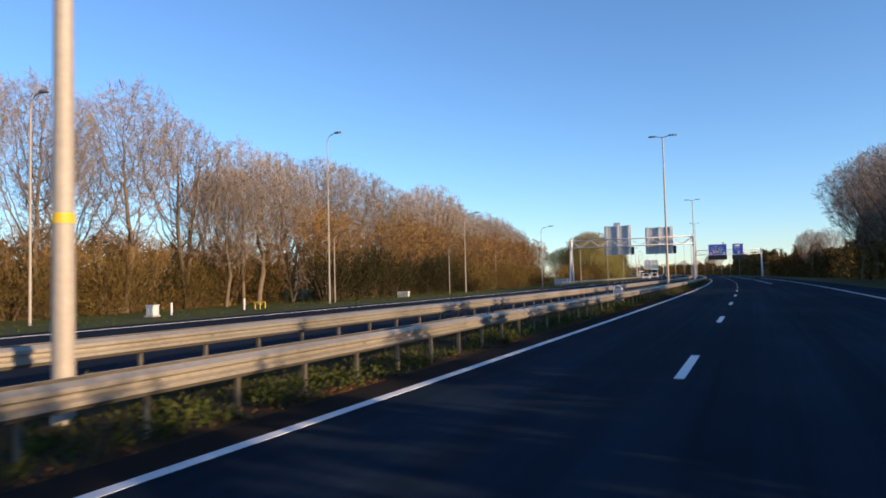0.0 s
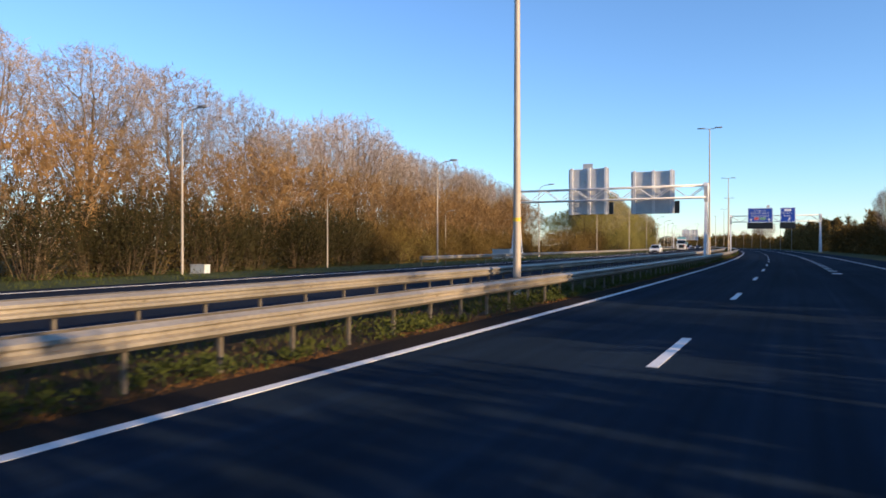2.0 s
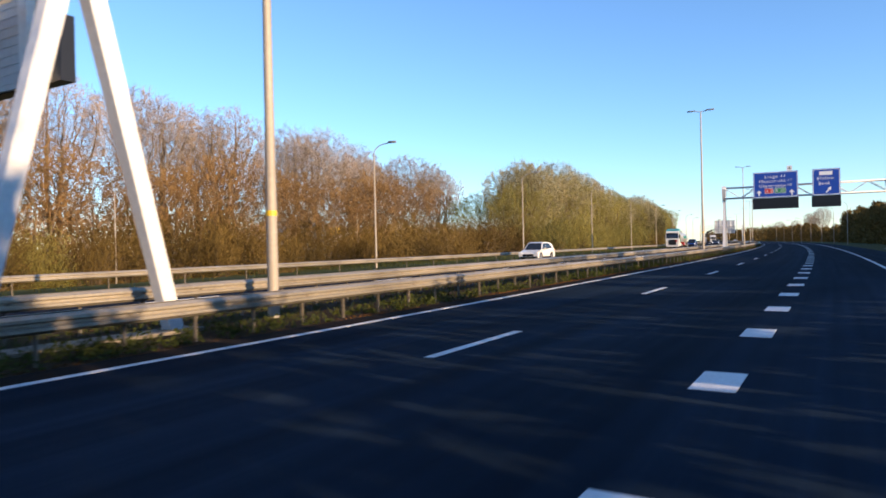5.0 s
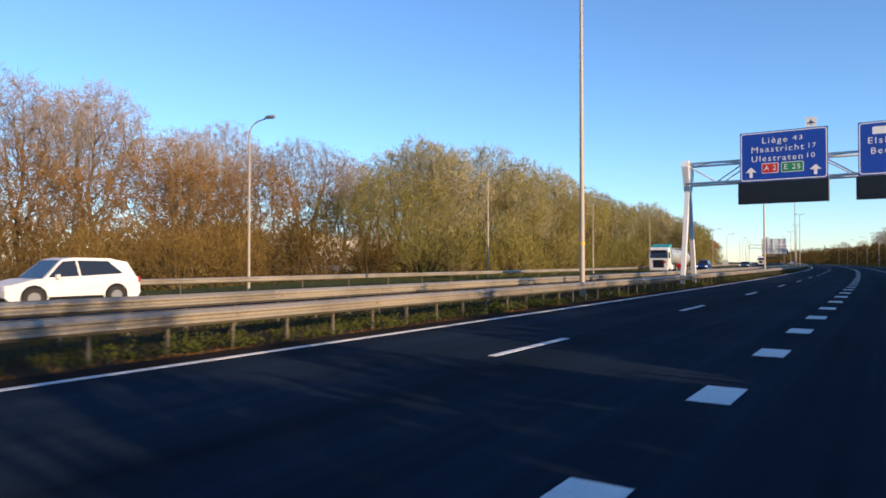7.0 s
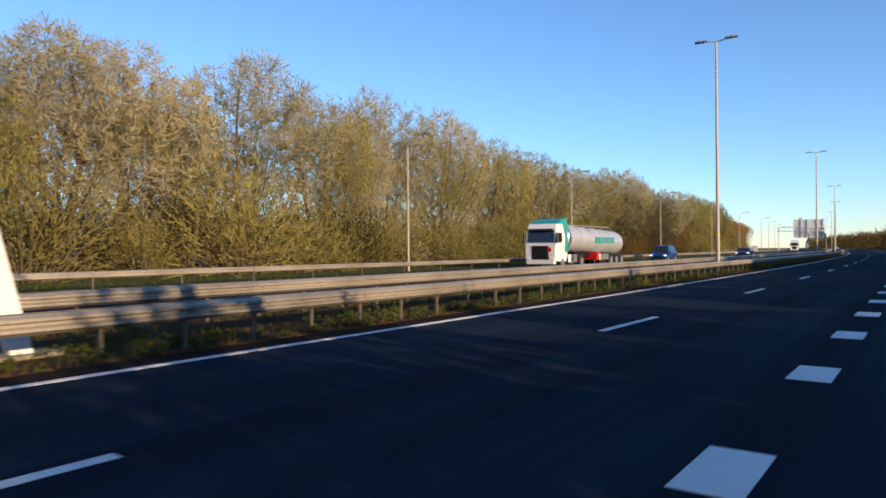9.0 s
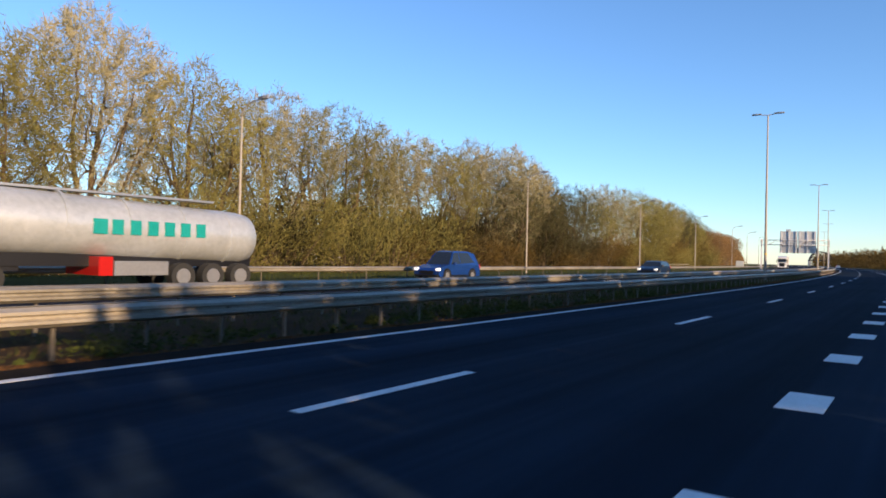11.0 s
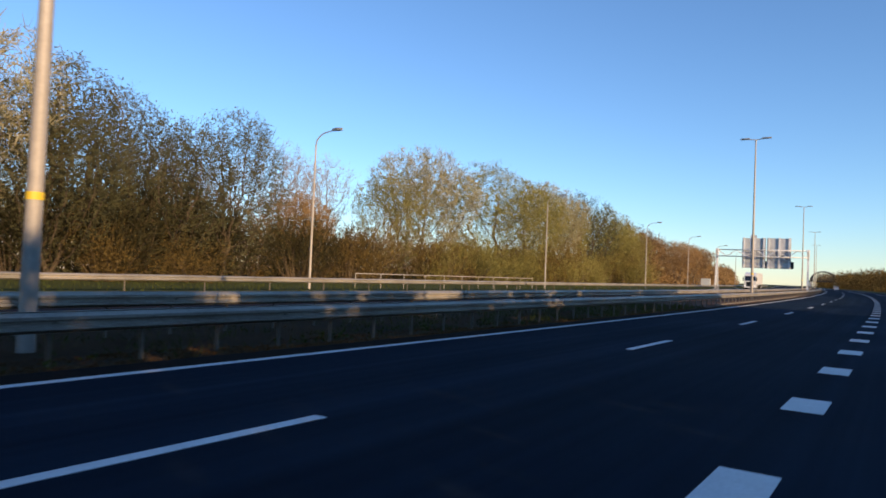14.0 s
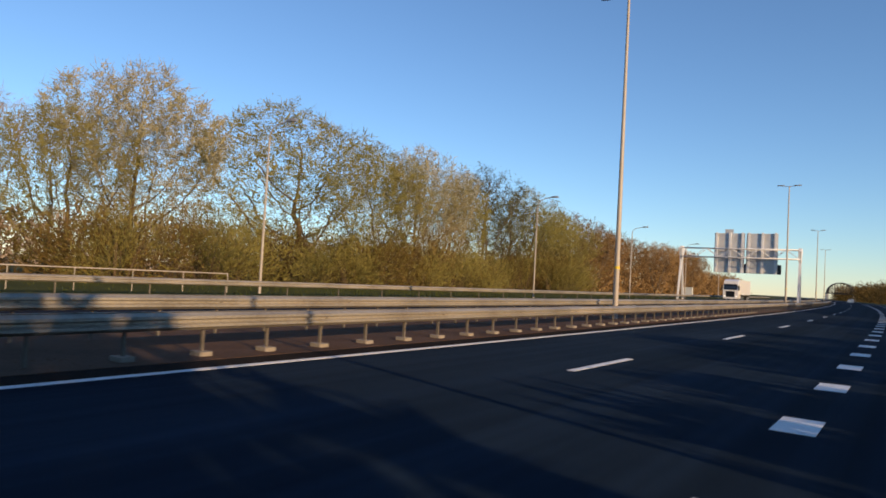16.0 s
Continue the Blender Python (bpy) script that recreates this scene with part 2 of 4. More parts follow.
def strip(u0, u1, s0, s1, z, step=4.0, depth=0.12):
    """A slab that follows the road."""
    sh = Shape()
    n = max(1, int(round((s1 - s0) / step)))
    path = []
    for i in range(n + 1):
        s = s0 + (s1 - s0) * i / n
        a = head(s)
        path.append((at(s, 0, 0), (math.cos(a), -math.sin(a), 0)))
    return sh.sweep([(u0, z - depth), (u1, z - depth), (u1, z), (u0, z)], path)


# ---- ground and carriageways ----
S0, S1 = -40.0, 1000.0


def land(s, u):
    """The height of the ground beside the road: it falls behind the far verge over the first stretch, and far off on both sides."""
    def ease(x):
        x = min(max(x, 0.0), 1.0)
        return x * x * (3 - 2 * x)
    near = 1.35 * min(max((-u - 20) / 28, 0.0), 1.0) ** 1.3 * (1 - ease((s - 185) / 45))
    return -0.03 - max(near, 1.45 * ease((abs(u) - 62) / 40))


def slope(us, s0, s1, step=6.0):
    """A sheet of ground that follows the road, one row of points for each u."""
    n = int(round((s1 - s0) / step))
    vs = [at(s, u, land(s, u)) for s in [s0 + (s1 - s0) * i / n for i in range(n + 1)] for u in us]
    m = len(us)
    return Shape().add(vs, [(i * m + k, i * m + k + 1, (i + 1) * m + k + 1, (i + 1) * m + k) for i in range(n) for k in range(m - 1)])


ground = Shape()
ring = 48
ground.add([(0, 300, -1.6)] + [(2600 * math.cos(2 * math.pi * i / ring), 300 + 2600 * math.sin(2 * math.pi * i / ring), -1.6) for i in range(ring)],
           [(0, 1 + i, 1 + (i + 1) % ring) for i in range(ring)])
solid("ground", ground, GRASS, "rough green and brown grass beside the motorway", "ground", kind="structure")
solid("verge", slope([-170, -130, -102, -90, -80, -70, -62, -54, -48, -45, -42, -39, -36, -33, -30, -24, -18.55], S0, S1), GRASS, "rough green grass verge beside the far carriageway", "verge", kind="structure")
solid("verge", slope([13.55, 20, 30, 45, 62, 72, 82, 92, 102, 130], S0, S1), GRASS, "rough grass verge on the near side of the motorway", "verge", kind="structure")
solid("median", strip(-5.6, -0.7, S0, S1, -0.02), SOIL, "strip of bare soil and weeds between the carriageways", "median", kind="structure")
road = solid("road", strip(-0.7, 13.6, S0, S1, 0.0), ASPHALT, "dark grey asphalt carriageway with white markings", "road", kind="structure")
lanes = road.data.uv_layers.new(name="lanes")
for corner in road.data.loops:
    k, j = divmod(corner.vertex_index, 4)
    lanes.data[corner.index].uv = (13.6 if j in (1, 2) else -0.7, S0 + 4.0 * k)
solid("road_opposite", strip(-18.6, -5.6, S0, S1, 0.0), ASPHALT_FAR, "dark grey asphalt carriageway of the opposite direction", "road", kind="structure")
solid("road_edge", strip(-0.72, -0.085, S0, S1, 0.004, depth=0.006), DUSTY, "strip of dusty dark asphalt beside the edge line", "road edge", kind="structure")
solid("edge_line", strip(-0.08, 0.08, S0, S1, 0.006, depth=0.008), PAINT, "solid white painted edge line", "road marking", kind="structure")
solid("edge_line", strip(10.45, 10.6, S0, S1, 0.006, depth=0.008), PAINT, "solid white painted edge line", "road marking", kind="structure")
solid("edge_line", strip(-6.3, -6.15, S0, S1, 0.006, depth=0.008), PAINT, "solid white painted edge line", "road marking", kind="structure")
solid("edge_line", strip(-17.3, -17.15, S0, S1, 0.006, depth=0.008), PAINT, "solid white painted edge line", "road marking", kind="structure")
dash = Shape().box(-0.075, 0.075, 0, 3, -0.002, 0.006).mesh("lane_dash", PAINT)
for k in range(-3, 62):
    for u, off in ((3.44, 0.0), (-9.8, 5.0), (-13.5, 5.0)):
        tagged(part("lane_dash", dash, PAINT, place=spot(12 * k + off, u)), "white painted lane dash on asphalt", "road marking", "lane dashes", "structure")
block = Shape().box(-0.23, 0.23, 0, 1.06, -0.002, 0.006).mesh("block_mark", PAINT)
for k in range(-3, 118):
    tagged(part("block_mark", block, PAINT, place=spot(105.87 + 4.2508 * k, 7.19)), "short wide white painted block on asphalt", "road marking", "block marks", "structure")


# ---- crash barriers ----
W_BEAM = [(0.0, 0.0), (0.035, 0.03), (0.08, 0.06), (0.08, 0.11), (0.02, 0.145), (0.02, 0.185), (0.08, 0.22), (0.08, 0.27), (0.035, 0.3), (0.0, 0.33),
          (-0.012, 0.325), (0.02, 0.295), (0.062, 0.262), (0.062, 0.225), (0.0, 0.19), (0.0, 0.14), (0.062, 0.105), (0.062, 0.065), (0.02, 0.035), (-0.012, 0.005)]


W_BEAM = [(a, h * 0.83) for a, h in W_BEAM]


def crash_barrier(u, s0, s1, top, label, double=0.36, spacing=4 / 3, offset=0.0):
    """Corrugated beams on both sides of a row of posts, with spacers."""
    fence = thing("crash_barrier", label, "crash barrier", "crash barriers")
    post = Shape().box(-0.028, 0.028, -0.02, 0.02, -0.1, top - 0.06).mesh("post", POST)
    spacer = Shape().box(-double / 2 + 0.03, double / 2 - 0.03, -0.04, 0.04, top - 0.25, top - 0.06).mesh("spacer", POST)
    k = 0
    while s0 + offset + k * spacing < s1:
        s = s0 + offset + k * spacing
        m = spot(s, u)
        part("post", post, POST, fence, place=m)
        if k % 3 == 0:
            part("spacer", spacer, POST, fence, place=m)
        k += 1
    length = 4.0
    n = int((s1 - s0) / length)
    for side in (1, -1):
        prof = [(side * (a + double / 2 - 0.05), h + top - 0.274) for a, h in W_BEAM]
        beam = Shape().sweep(prof, [((0, -0.06, 0), (1, 0, 0)), ((0, length + 0.06, 0), (1, 0, 0))]).mesh("beam", STEEL)
        for i in range(n):
            s = s0 + i * length
            a, b = at(s, u), at(s + length, u)
            yaw = math.degrees(math.atan2(-(b.x - a.x), b.y - a.y))
            part("beam", beam, STEEL, fence, place=pose(a.x, a.y, 0.003 * (i % 2), 0, 0, yaw))
    return fence


crash_barrier(-1.2, -14, 610, 0.715, "galvanised double-sided steel crash barrier along the median", offset=0.57)
crash_barrier(-3.95, -14, 610, 0.83, "galvanised double-sided steel crash barrier beyond the median lamps", offset=0.2)
crash_barrier(-18.9, 94, 610, 0.75, "galvanised steel crash barrier along the far verge", double=0.2, spacing=4.0)
solid("median_paving", strip(-5.5, -0.72, 362, 470, 0.01), BRICK, "red-brown brick paving in the median strip", "paving", kind="structure")
foot = Shape().box(-0.16, 0.16, -0.12, 0.12, 0.0, 0.07, 0.03).mesh("barrier_foot", FOOT)
for k in range(40):
    tagged(part("barrier_foot", foot, FOOT, place=spot(366.57 + k * 4 / 3, -1.2, 0.012)), "small pale concrete foot under a barrier post", "footing", "barrier feet")


# ---- weeds in the median and long grass on the far verge, uneven and in clumps ----
def blades(count, s0, s1, u0, u1, low, high, width, seed, name, material, label, clump, flat=0.0):
    r = np.random.RandomState(seed)
    n = int(count)
    s, u = r.uniform(s0, s1, n), r.uniform(u0, u1, n)
    dens = 0.5 + 0.5 * np.sin(s * 1.31 + 2 * np.sin(u * 2.3) + clump) * np.sin(s * 0.37 + u * 1.7 + clump * 2) + 0.25 * np.sin(s * 0.11 + clump)
    keep = dens > r.uniform(0.1, 0.9, n)
    s, u, dens = s[keep], u[keep], dens[keep]
    n = len(s)
    a = np.interp(s, S_TAB, HEAD)
    x = np.interp(s, S_TAB, RX) + u * np.cos(a)
    y = np.interp(s, S_TAB, RY) - u * np.sin(a)
    h = r.uniform(low, high, n) * (0.5 + 0.7 * np.clip(dens, 0, 1))
    t = r.uniform(0, 2 * np.pi, n)
    lean = r.normal(0, 0.7, (n, 2)) * h[:, None] + r.normal(0, 1, (n, 2)) * flat
    v = np.zeros((n, 3, 3))
    v[:, 0] = np.stack([x - width * np.cos(t), y - width * np.sin(t), np.full(n, -0.03)], 1)
    v[:, 1] = np.stack([x + width * np.cos(t), y + width * np.sin(t), np.full(n, -0.03)], 1)
    v[:, 2] = np.stack([x + lean[:, 0], y + lean[:, 1], h], 1)
    me = bpy.data.meshes.new(name)
    me.from_pydata(v.reshape(-1, 3).tolist(), [], np.arange(3 * n).reshape(n, 3).tolist())
    me.materials.append(material)
    ob = new(name, me)
    return tagged(ob, label, "grass", kind="stuff")


blades(70000, -6, 362, -5.4, -0.95, 0.05, 0.2, 0.014, 1, "median_weeds", BLADES, "low green weeds growing in the median strip", 0.0)
blades(40000, -6, 362, -5.4, -0.75, 0.02, 0.1, 0.008, 2, "dry_median_weeds", DRY, "dry brown grass stalks in the median strip", 2.0)
blades(45000, 0, 480, -30, -19.3, 0.04, 0.16, 0.02, 3, "verge_grass", BLADES, "long rough green grass on the far verge", 1.0)


def leafy_weeds(count, leaves_each, s0, s1, u0, u1, seed):
    """Low clumps of broad-leaved weeds, many small leaves round each root."""
    r = np.random.RandomState(seed)
    s, u = r.uniform(s0, s1, count), u0 + (u1 - u0) * r.uniform(0, 1, count) ** 1.3
    dens = 0.62 + 0.38 * np.sin(s * 0.83 + 1.7 * np.sin(s * 0.31)) + 0.2 * np.sin(s * 2.9)
    keep = dens > r.uniform(0.0, 1.0, count)
    s, u, dens = s[keep], u[keep], np.clip(dens[keep], 0.3, 1.1)
    size = r.uniform(0.16, 0.4, len(s)) * dens
    k = leaves_each
    s, u, size = np.repeat(s, k), np.repeat(u, k), np.repeat(size, k)
    n = len(s)
    d = r.normal(0, 1, (n, 3))
    d /= np.linalg.norm(d, axis=1)[:, None]
    d[:, 2] = np.abs(d[:, 2])
    a = np.interp(s, S_TAB, HEAD)
    root = np.stack([np.interp(s, S_TAB, RX) + u * np.cos(a), np.interp(s, S_TAB, RY) - u * np.sin(a), np.full(n, -0.01)], 1)
    c = root + d * (size * r.uniform(0.35, 1.0, n))[:, None] * np.array([0.9, 0.9, 1.15])
    e = r.normal(0, 1, (n, 3)) * 0.6 + d
    e /= np.linalg.norm(e, axis=1)[:, None]
    w = np.cross(e, r.normal(0, 1, (n, 3)))
    w *= (0.019 * r.uniform(0.6, 1.4, n) / np.linalg.norm(w, axis=1))[:, None]
    ln = (0.046 * r.uniform(0.6, 1.5, n))[:, None]
    v = np.stack([c - e * ln * 0.6, c + w, c + e * ln, c - w], 1)
    me = bpy.data.meshes.new("leafy_weeds")
    me.from_pydata(v.reshape(-1, 3).tolist(), [], np.arange(4 * n).reshape(n, 4).tolist())
    me.materials.append(BLADES)
    return tagged(new("leafy_weeds", me), "low clumps of broad-leaved green weeds below the barrier", "weeds", kind="stuff")


leafy_weeds(4300, 27, -6, 292, -0.95, -2.1, 11)
leafy_weeds(260, 18, 292, 364, -1.1, -1.9, 13)
leafy_weeds(800, 16, -6, 300, -1.9, -5.2, 12)
blades(75000, -6, 366, -1.12, -0.74, 0.002, 0.02, 0.016, 4, "leaf_litter", LITTER, "orange-brown dead leaf litter along the road edge", 3.0, 0.035)
blades(30000, 280, 366, -1.9, -0.95, 0.004, 0.03, 0.016, 5, "leaf_litter", LITTER, "brown dead leaf litter on the bare median soil", 4.0, 0.035)
# ---- lamps ----
def bent_tube(pts, r, n=8):
    """One unbroken tube through points that lie in one upright plane."""
    pts = [Vector(p) for p in pts]
    vs, fs = [], []
    for i, p in enumerate(pts):
        d = (pts[min(i + 1, len(pts) - 1)] - pts[max(i - 1, 0)]).normalized()
        side = Vector((0, 1, 0))
        up = d.cross(side).normalized()
        vs += [tuple(p + side * (r * math.cos(2 * math.pi * k / n)) + up * (r * math.sin(2 * math.pi * k / n))) for k in range(n)]
    for i in range(len(pts) - 1):
        fs += [(i * n + k, i * n + (k + 1) % n, (i + 1) * n + (k + 1) % n, (i + 1) * n + k) for k in range(n)]
    fs += [tuple(range(n))[::-1], tuple(range((len(pts) - 1) * n, len(pts) * n))]
    return Shape().add(vs, fs)


def median_lamp(s):
    lamp = thing("street_lamp", "tall tapered grey steel lamp with two flat heads in the median", "street lamp", "median lamps", place=spot(s, -2.8))
    sh = Shape()
    sh.tube((0, 0, -0.1), (0, 0, 15.1), 0.13, 0.06, 14, cap=False)
    part("pole", sh, POLE, lamp, smooth=True)
    part("band", Shape().tube((0, 0, 2.3), (0, 0, 2.42), 0.128, 0.128, 12), YELLOW, lamp, "yellow number band")
    part("arm", bent_tube([(-0.75, 0, 15.2), (0, 0, 15.08), (0.75, 0, 15.2)], 0.04), POLE, lamp)
    for side in (-1, 1):
        h = Shape().prism([(side * x, y) for x, y in ((0.55, -0.12), (1.0, -0.17), (1.35, -0.1), (1.35, 0.1), (1.0, 0.17), (0.55, 0.12))][::side], 15.17, 15.28)
        part("lamp_head", h, HEADM, lamp)
    return lamp


def side_lamp(s, u, height=9.6, arm=1.5, turn=0.0):
    lamp = thing("street_lamp", "slim grey steel lamp with one curved arm on the verge", "street lamp", "verge lamps", place=spot(s, u, land(s, u), turn=turn))
    height -= land(s, u)
    sh = Shape().tube((0, 0, -0.2), (0, 0, height - 0.7), 0.085, 0.048, 10, cap=False)
    part("pole", sh, POLE, lamp, smooth=True)
    pts = [(arm * 0.75 * (1 - math.cos(a)), height - 0.7 + 0.75 * math.sin(a)) for a in [k * math.pi / 2 / 5 for k in range(6)]] + [(arm, height + 0.1)]
    sh = bent_tube([(x, 0, z) for x, z in pts], 0.04)
    part("arm", sh, POLE, lamp, smooth=True)
    part("lamp_head", Shape().prism([(arm - 0.1, -0.1), (arm + 0.35, -0.15), (arm + 0.6, -0.07), (arm + 0.6, 0.07), (arm + 0.35, 0.15), (arm - 0.1, 0.1)], height + 0.06, height + 0.2), HEADM, lamp)
    return lamp


for k in range(10):
    median_lamp((6.8, 71.2, 135.4, 199.6, 263.0, 327.0, 391.2, 454.2, 518, 582)[k])
for s, u, h in ((80, -27.7, 9.6), (109.6, -25.5, 9.6), (139, -24.6, 9.6), (168, -23, 9.6), (196.8, -22, 9.6), (225.2, -21.8, 9.8), (254.4, -22, 9.6), (283, -22, 9.5),
                (318, -22.6, 9.6), (352, -22, 9.6), (386.8, -22, 9.6), (419, -20.5, 9.4), (450, -21, 9.4), (482, -21, 9.4), (515, -21, 9.4)):
    side_lamp(s, u, h)
for s, u, h in ((25.6, -31.5, 12.2), (51.8, -29.5, 14.6)):
    side_lamp(s, u, h, 0.9)
for s, u in ((77.75, -45.5), (120, -46), (164, -50), (209, -54), (378, -38)):
    side_lamp(s, u, 7.8 if s < 300 else 4.6, 1.2)


# ---- sign gantries ----
def gantry(s, u0, u1, label):
    g = thing("sign_gantry", label, "sign gantry", "gantries", place=spot(s, 0))
    for u in (u0, u1):
        for dy in (-1.8, 1.8):
            leg = Shape()
            leg.add([(u + a * 0.13, dy + b * 0.15, 0.0) for a, b in ((-1, -1), (1, -1), (1, 1), (-1, 1))]
                    + [(u + a * 0.15, dy * 0.1 + b * 0.17, 6.5) for a, b in ((-1, -1), (1, -1), (1, 1), (-1, 1))],
                    [(0, 1, 5, 4), (1, 2, 6, 5), (2, 3, 7, 6), (3, 0, 4, 7), (3, 2, 1, 0), (4, 5, 6, 7)])
            part("leg", leg, GANTRY, g)
        hd = Shape()
        rings = [(0.19, 0.38, 6.3), (0.22, 0.95, 8.05), (0.2, 0.72, 8.45)]
        vs = [(u + a * x, b * y, z) for x, y, z in rings for a, b in ((-1, -1), (1, -1), (1, 1), (-1, 1))]
        fs = [(k * 4 + i, k * 4 + (i + 1) % 4, k * 4 + 4 + (i + 1) % 4, k * 4 + 4 + i) for k in range(2) for i in range(4)] + [(3, 2, 1, 0), (8, 9, 10, 11)]
        part("head_plate", hd.add(vs, fs), GANTRY, g)
        part("base", Shape().box(u - 0.35, u + 0.35, -2.3, 2.3, -0.1, 0.04, 0.06), FOOT, g, "concrete footing")
    n = int(round((u1 - u0) / 1.9))
    for y in (-0.75, 0.75):
        for z in (8.2, 6.85):
            part("chord", Shape().tube((u0, y, z), (u1, y, z), 0.075, n=8), GANTRY, g, smooth=True)
        for i in range(n):
            x0, x1 = u0 + (u1 - u0) * i / n, u0 + (u1 - u0) * (i + 1) / n
            za, zb = (8.2, 6.85) if i % 2 == 0 else (6.85, 8.2)
            part("brace", Shape().tube((x0, y, za), (x1, y, zb), 0.045, n=6), GANTRY, g)
    for z in (8.2, 6.85):
        for i in range(n):
            x0, x1 = u0 + (u1 - u0) * i / n, u0 + (u1 - u0) * (i + 1) / n
            e = 0.75 if i % 2 else -0.75
            part("cross_brace", Shape().tube((x0, -e, z), (x1, e, z), 0.035, n=6), GANTRY, g)
    return g


def rounded(x0, x1, z0, z1, r, y, n=4):
    pts = []
    for cx, cz, a0 in ((x1 - r, z1 - r, 0), (x0 + r, z1 - r, 90), (x0 + r, z0 + r, 180), (x1 - r, z0 + r, 270)):
        pts += [(cx + r * math.cos(radians(a0 + 90 * k / n)), cz + r * math.sin(radians(a0 + 90 * k / n))) for k in range(n + 1)]
    return pts


def plate(sh, ring, y0, y1):
    """A plate upright in x and z, from y0 (front) to y1."""
    n = len(ring)
    sh.add([(x, y0, z) for x, z in ring] + [(x, y1, z) for x, z in ring],
           [tuple(range(n))[::-1], tuple(range(n, 2 * n))] + [(i, (i + 1) % n, n + (i + 1) % n, n + i) for i in range(n)])
    return sh


def lettering(text, x, z, size, width, y, material, parent):
    """Words as a thin mesh, size high and exactly width wide."""
    cu = bpy.data.curves.new("lettering", "FONT")
    cu.body, cu.size, cu.align_x, cu.align_y, cu.space_character, cu.extrude, cu.offset = text, size, "CENTER", "CENTER", 1.2, 0.004, 0.0
    cu.resolution_u = 3
    tmp = new("lettering_source", cu)
    bpy.context.view_layer.update()
    me = bpy.data.meshes.new_from_object(tmp.evaluated_get(bpy.context.evaluated_depsgraph_get()))
    bpy.data.objects.remove(tmp)
    me.materials.clear()
    me.materials.append(material)
    xs = [v.co.x for v in me.vertices]
    k, mid = width / (max(xs) - min(xs)), (max(xs) + min(xs)) / 2
    for v in me.vertices:
        v.co.x = (v.co.x - mid) * k
    return part("lettering", me, material, parent, place=pose(x, y, z, 90, 0, 0))


def sign_back(s, u0, u1, z0, z1, tab=False):
    """A direction sign for the other carriageway, seen from behind: ribbed panel, uprights, black signal box."""
    sg = thing("road_sign", "back of a large grey metal direction sign on a gantry", "road sign", "signs seen from behind", place=spot(s, 0))
    part("panel", plate(Shape(), [(u0, z0), (u1, z0), (u1, z1), (u0, z1)], 0.1, 0.16), SIGN_BACK, sg)
    k = 0
    z = z0 + 0.12
    while z < z1 - 0.05:
        part("rib", Shape().box(u0 + 0.01, u1 - 0.01, 0.088, 0.1, z, z + 0.09), SIGN_BACK, sg)
        z += 0.21
    for f in (0.08, 0.52, 0.93):
        x = u0 + (u1 - u0) * f
        part("upright", Shape().box(x - 0.16, x + 0.16, -0.14, 0.06, z0 - 0.05, z1 + 0.12), GANTRY, sg)
    part("signal_box", Shape().box(u0 + 0.3, u1 + 0.5, 0.18, 0.5, z0 - 0.02, z0 + 1.4), BLACK, sg, "black matrix signal box")
    if tab:
        m = (u0 + u1) / 2 - 0.1
        part("small_plate", plate(Shape(), [(m - 0.6, z1 + 0.02), (m + 0.6, z1 + 0.02), (m + 0.6, z1 + 0.62), (m - 0.6, z1 + 0.62)], 0.1, 0.15), SIGN_BACK, sg)
    return sg


gantry(130.9, -24.9, -2.8, "white steel truss gantry over the opposite carriageway")
sign_back(132.2, -18.7, -13.8, 5.3, 10.8, True)
sign_back(132.2, -11.2, -6.3, 5.25, 10.15)
gantry(218.9, -2.5, 15.5, "white steel truss gantry over the near carriageway")
gantry(471.5, -19.4, -2.7, "white steel truss gantry over the opposite carriageway, farther on")
sign_back(472.8, -14.8, -10.4, 4.6, 10.7, True)
sign_back(472.8, -10.2, -5.8, 4.6, 10.7)


def arrow(x, z, h, parent, y=-0.02):
    w = h * 0.5
    ring = [(x - w * 0.28, z - h / 2), (x + w * 0.28, z - h / 2), (x + w * 0.28, z), (x + w, z), (x, z + h / 2), (x - w, z), (x - w * 0.28, z)]
    return part("arrow", plate(Shape(), ring, y - 0.006, y + 0.004), WHITE, parent)


def direction_sign(s, u0, u1, z0, z1, label):
    sg = thing("road_sign", label, "road sign", "blue direction signs", place=spot(s, 0))
    part("panel", plate(Shape(), [(u0, z0), (u1, z0), (u1, z1), (u0, z1)], 0.0, 0.08), BLUE, sg)
    outer, inner = rounded(u0 + 0.05, u1 - 0.05, z0 + 0.05, z1 - 0.05, 0.16, 0), rounded(u0 + 0.11, u1 - 0.11, z0 + 0.11, z1 - 0.11, 0.12, 0)
    n = len(outer)
    part("border", Shape().add([(x, -0.006, z) for x, z in outer + inner], [(i, n + i, n + (i + 1) % n, (i + 1) % n) for i in range(n)]), WHITE, sg, "white border line")
    box = part("signal_box", Shape().box(u0 - 0.12, u1 + 0.05, -0.12, 0.35, z0 - 1.42, z0 - 0.04, 0.03), BLACK, sg, "black matrix signal box")
    for i in (0.2, 0.8):
        x = u0 + (u1 - u0) * i
        part("signal_panel", Shape().box(x - 0.55, x + 0.55, -0.135, -0.12, z0 - 1.3, z0 - 0.15), BLACK, box)
    for x in (u0 + 0.5, (u0 + u1) / 2, u1 - 0.5):
        part("bracket", Shape().box(x - 0.06, x + 0.06, 0.08, 0.45, z0, z1), GANTRY, sg)
    return sg


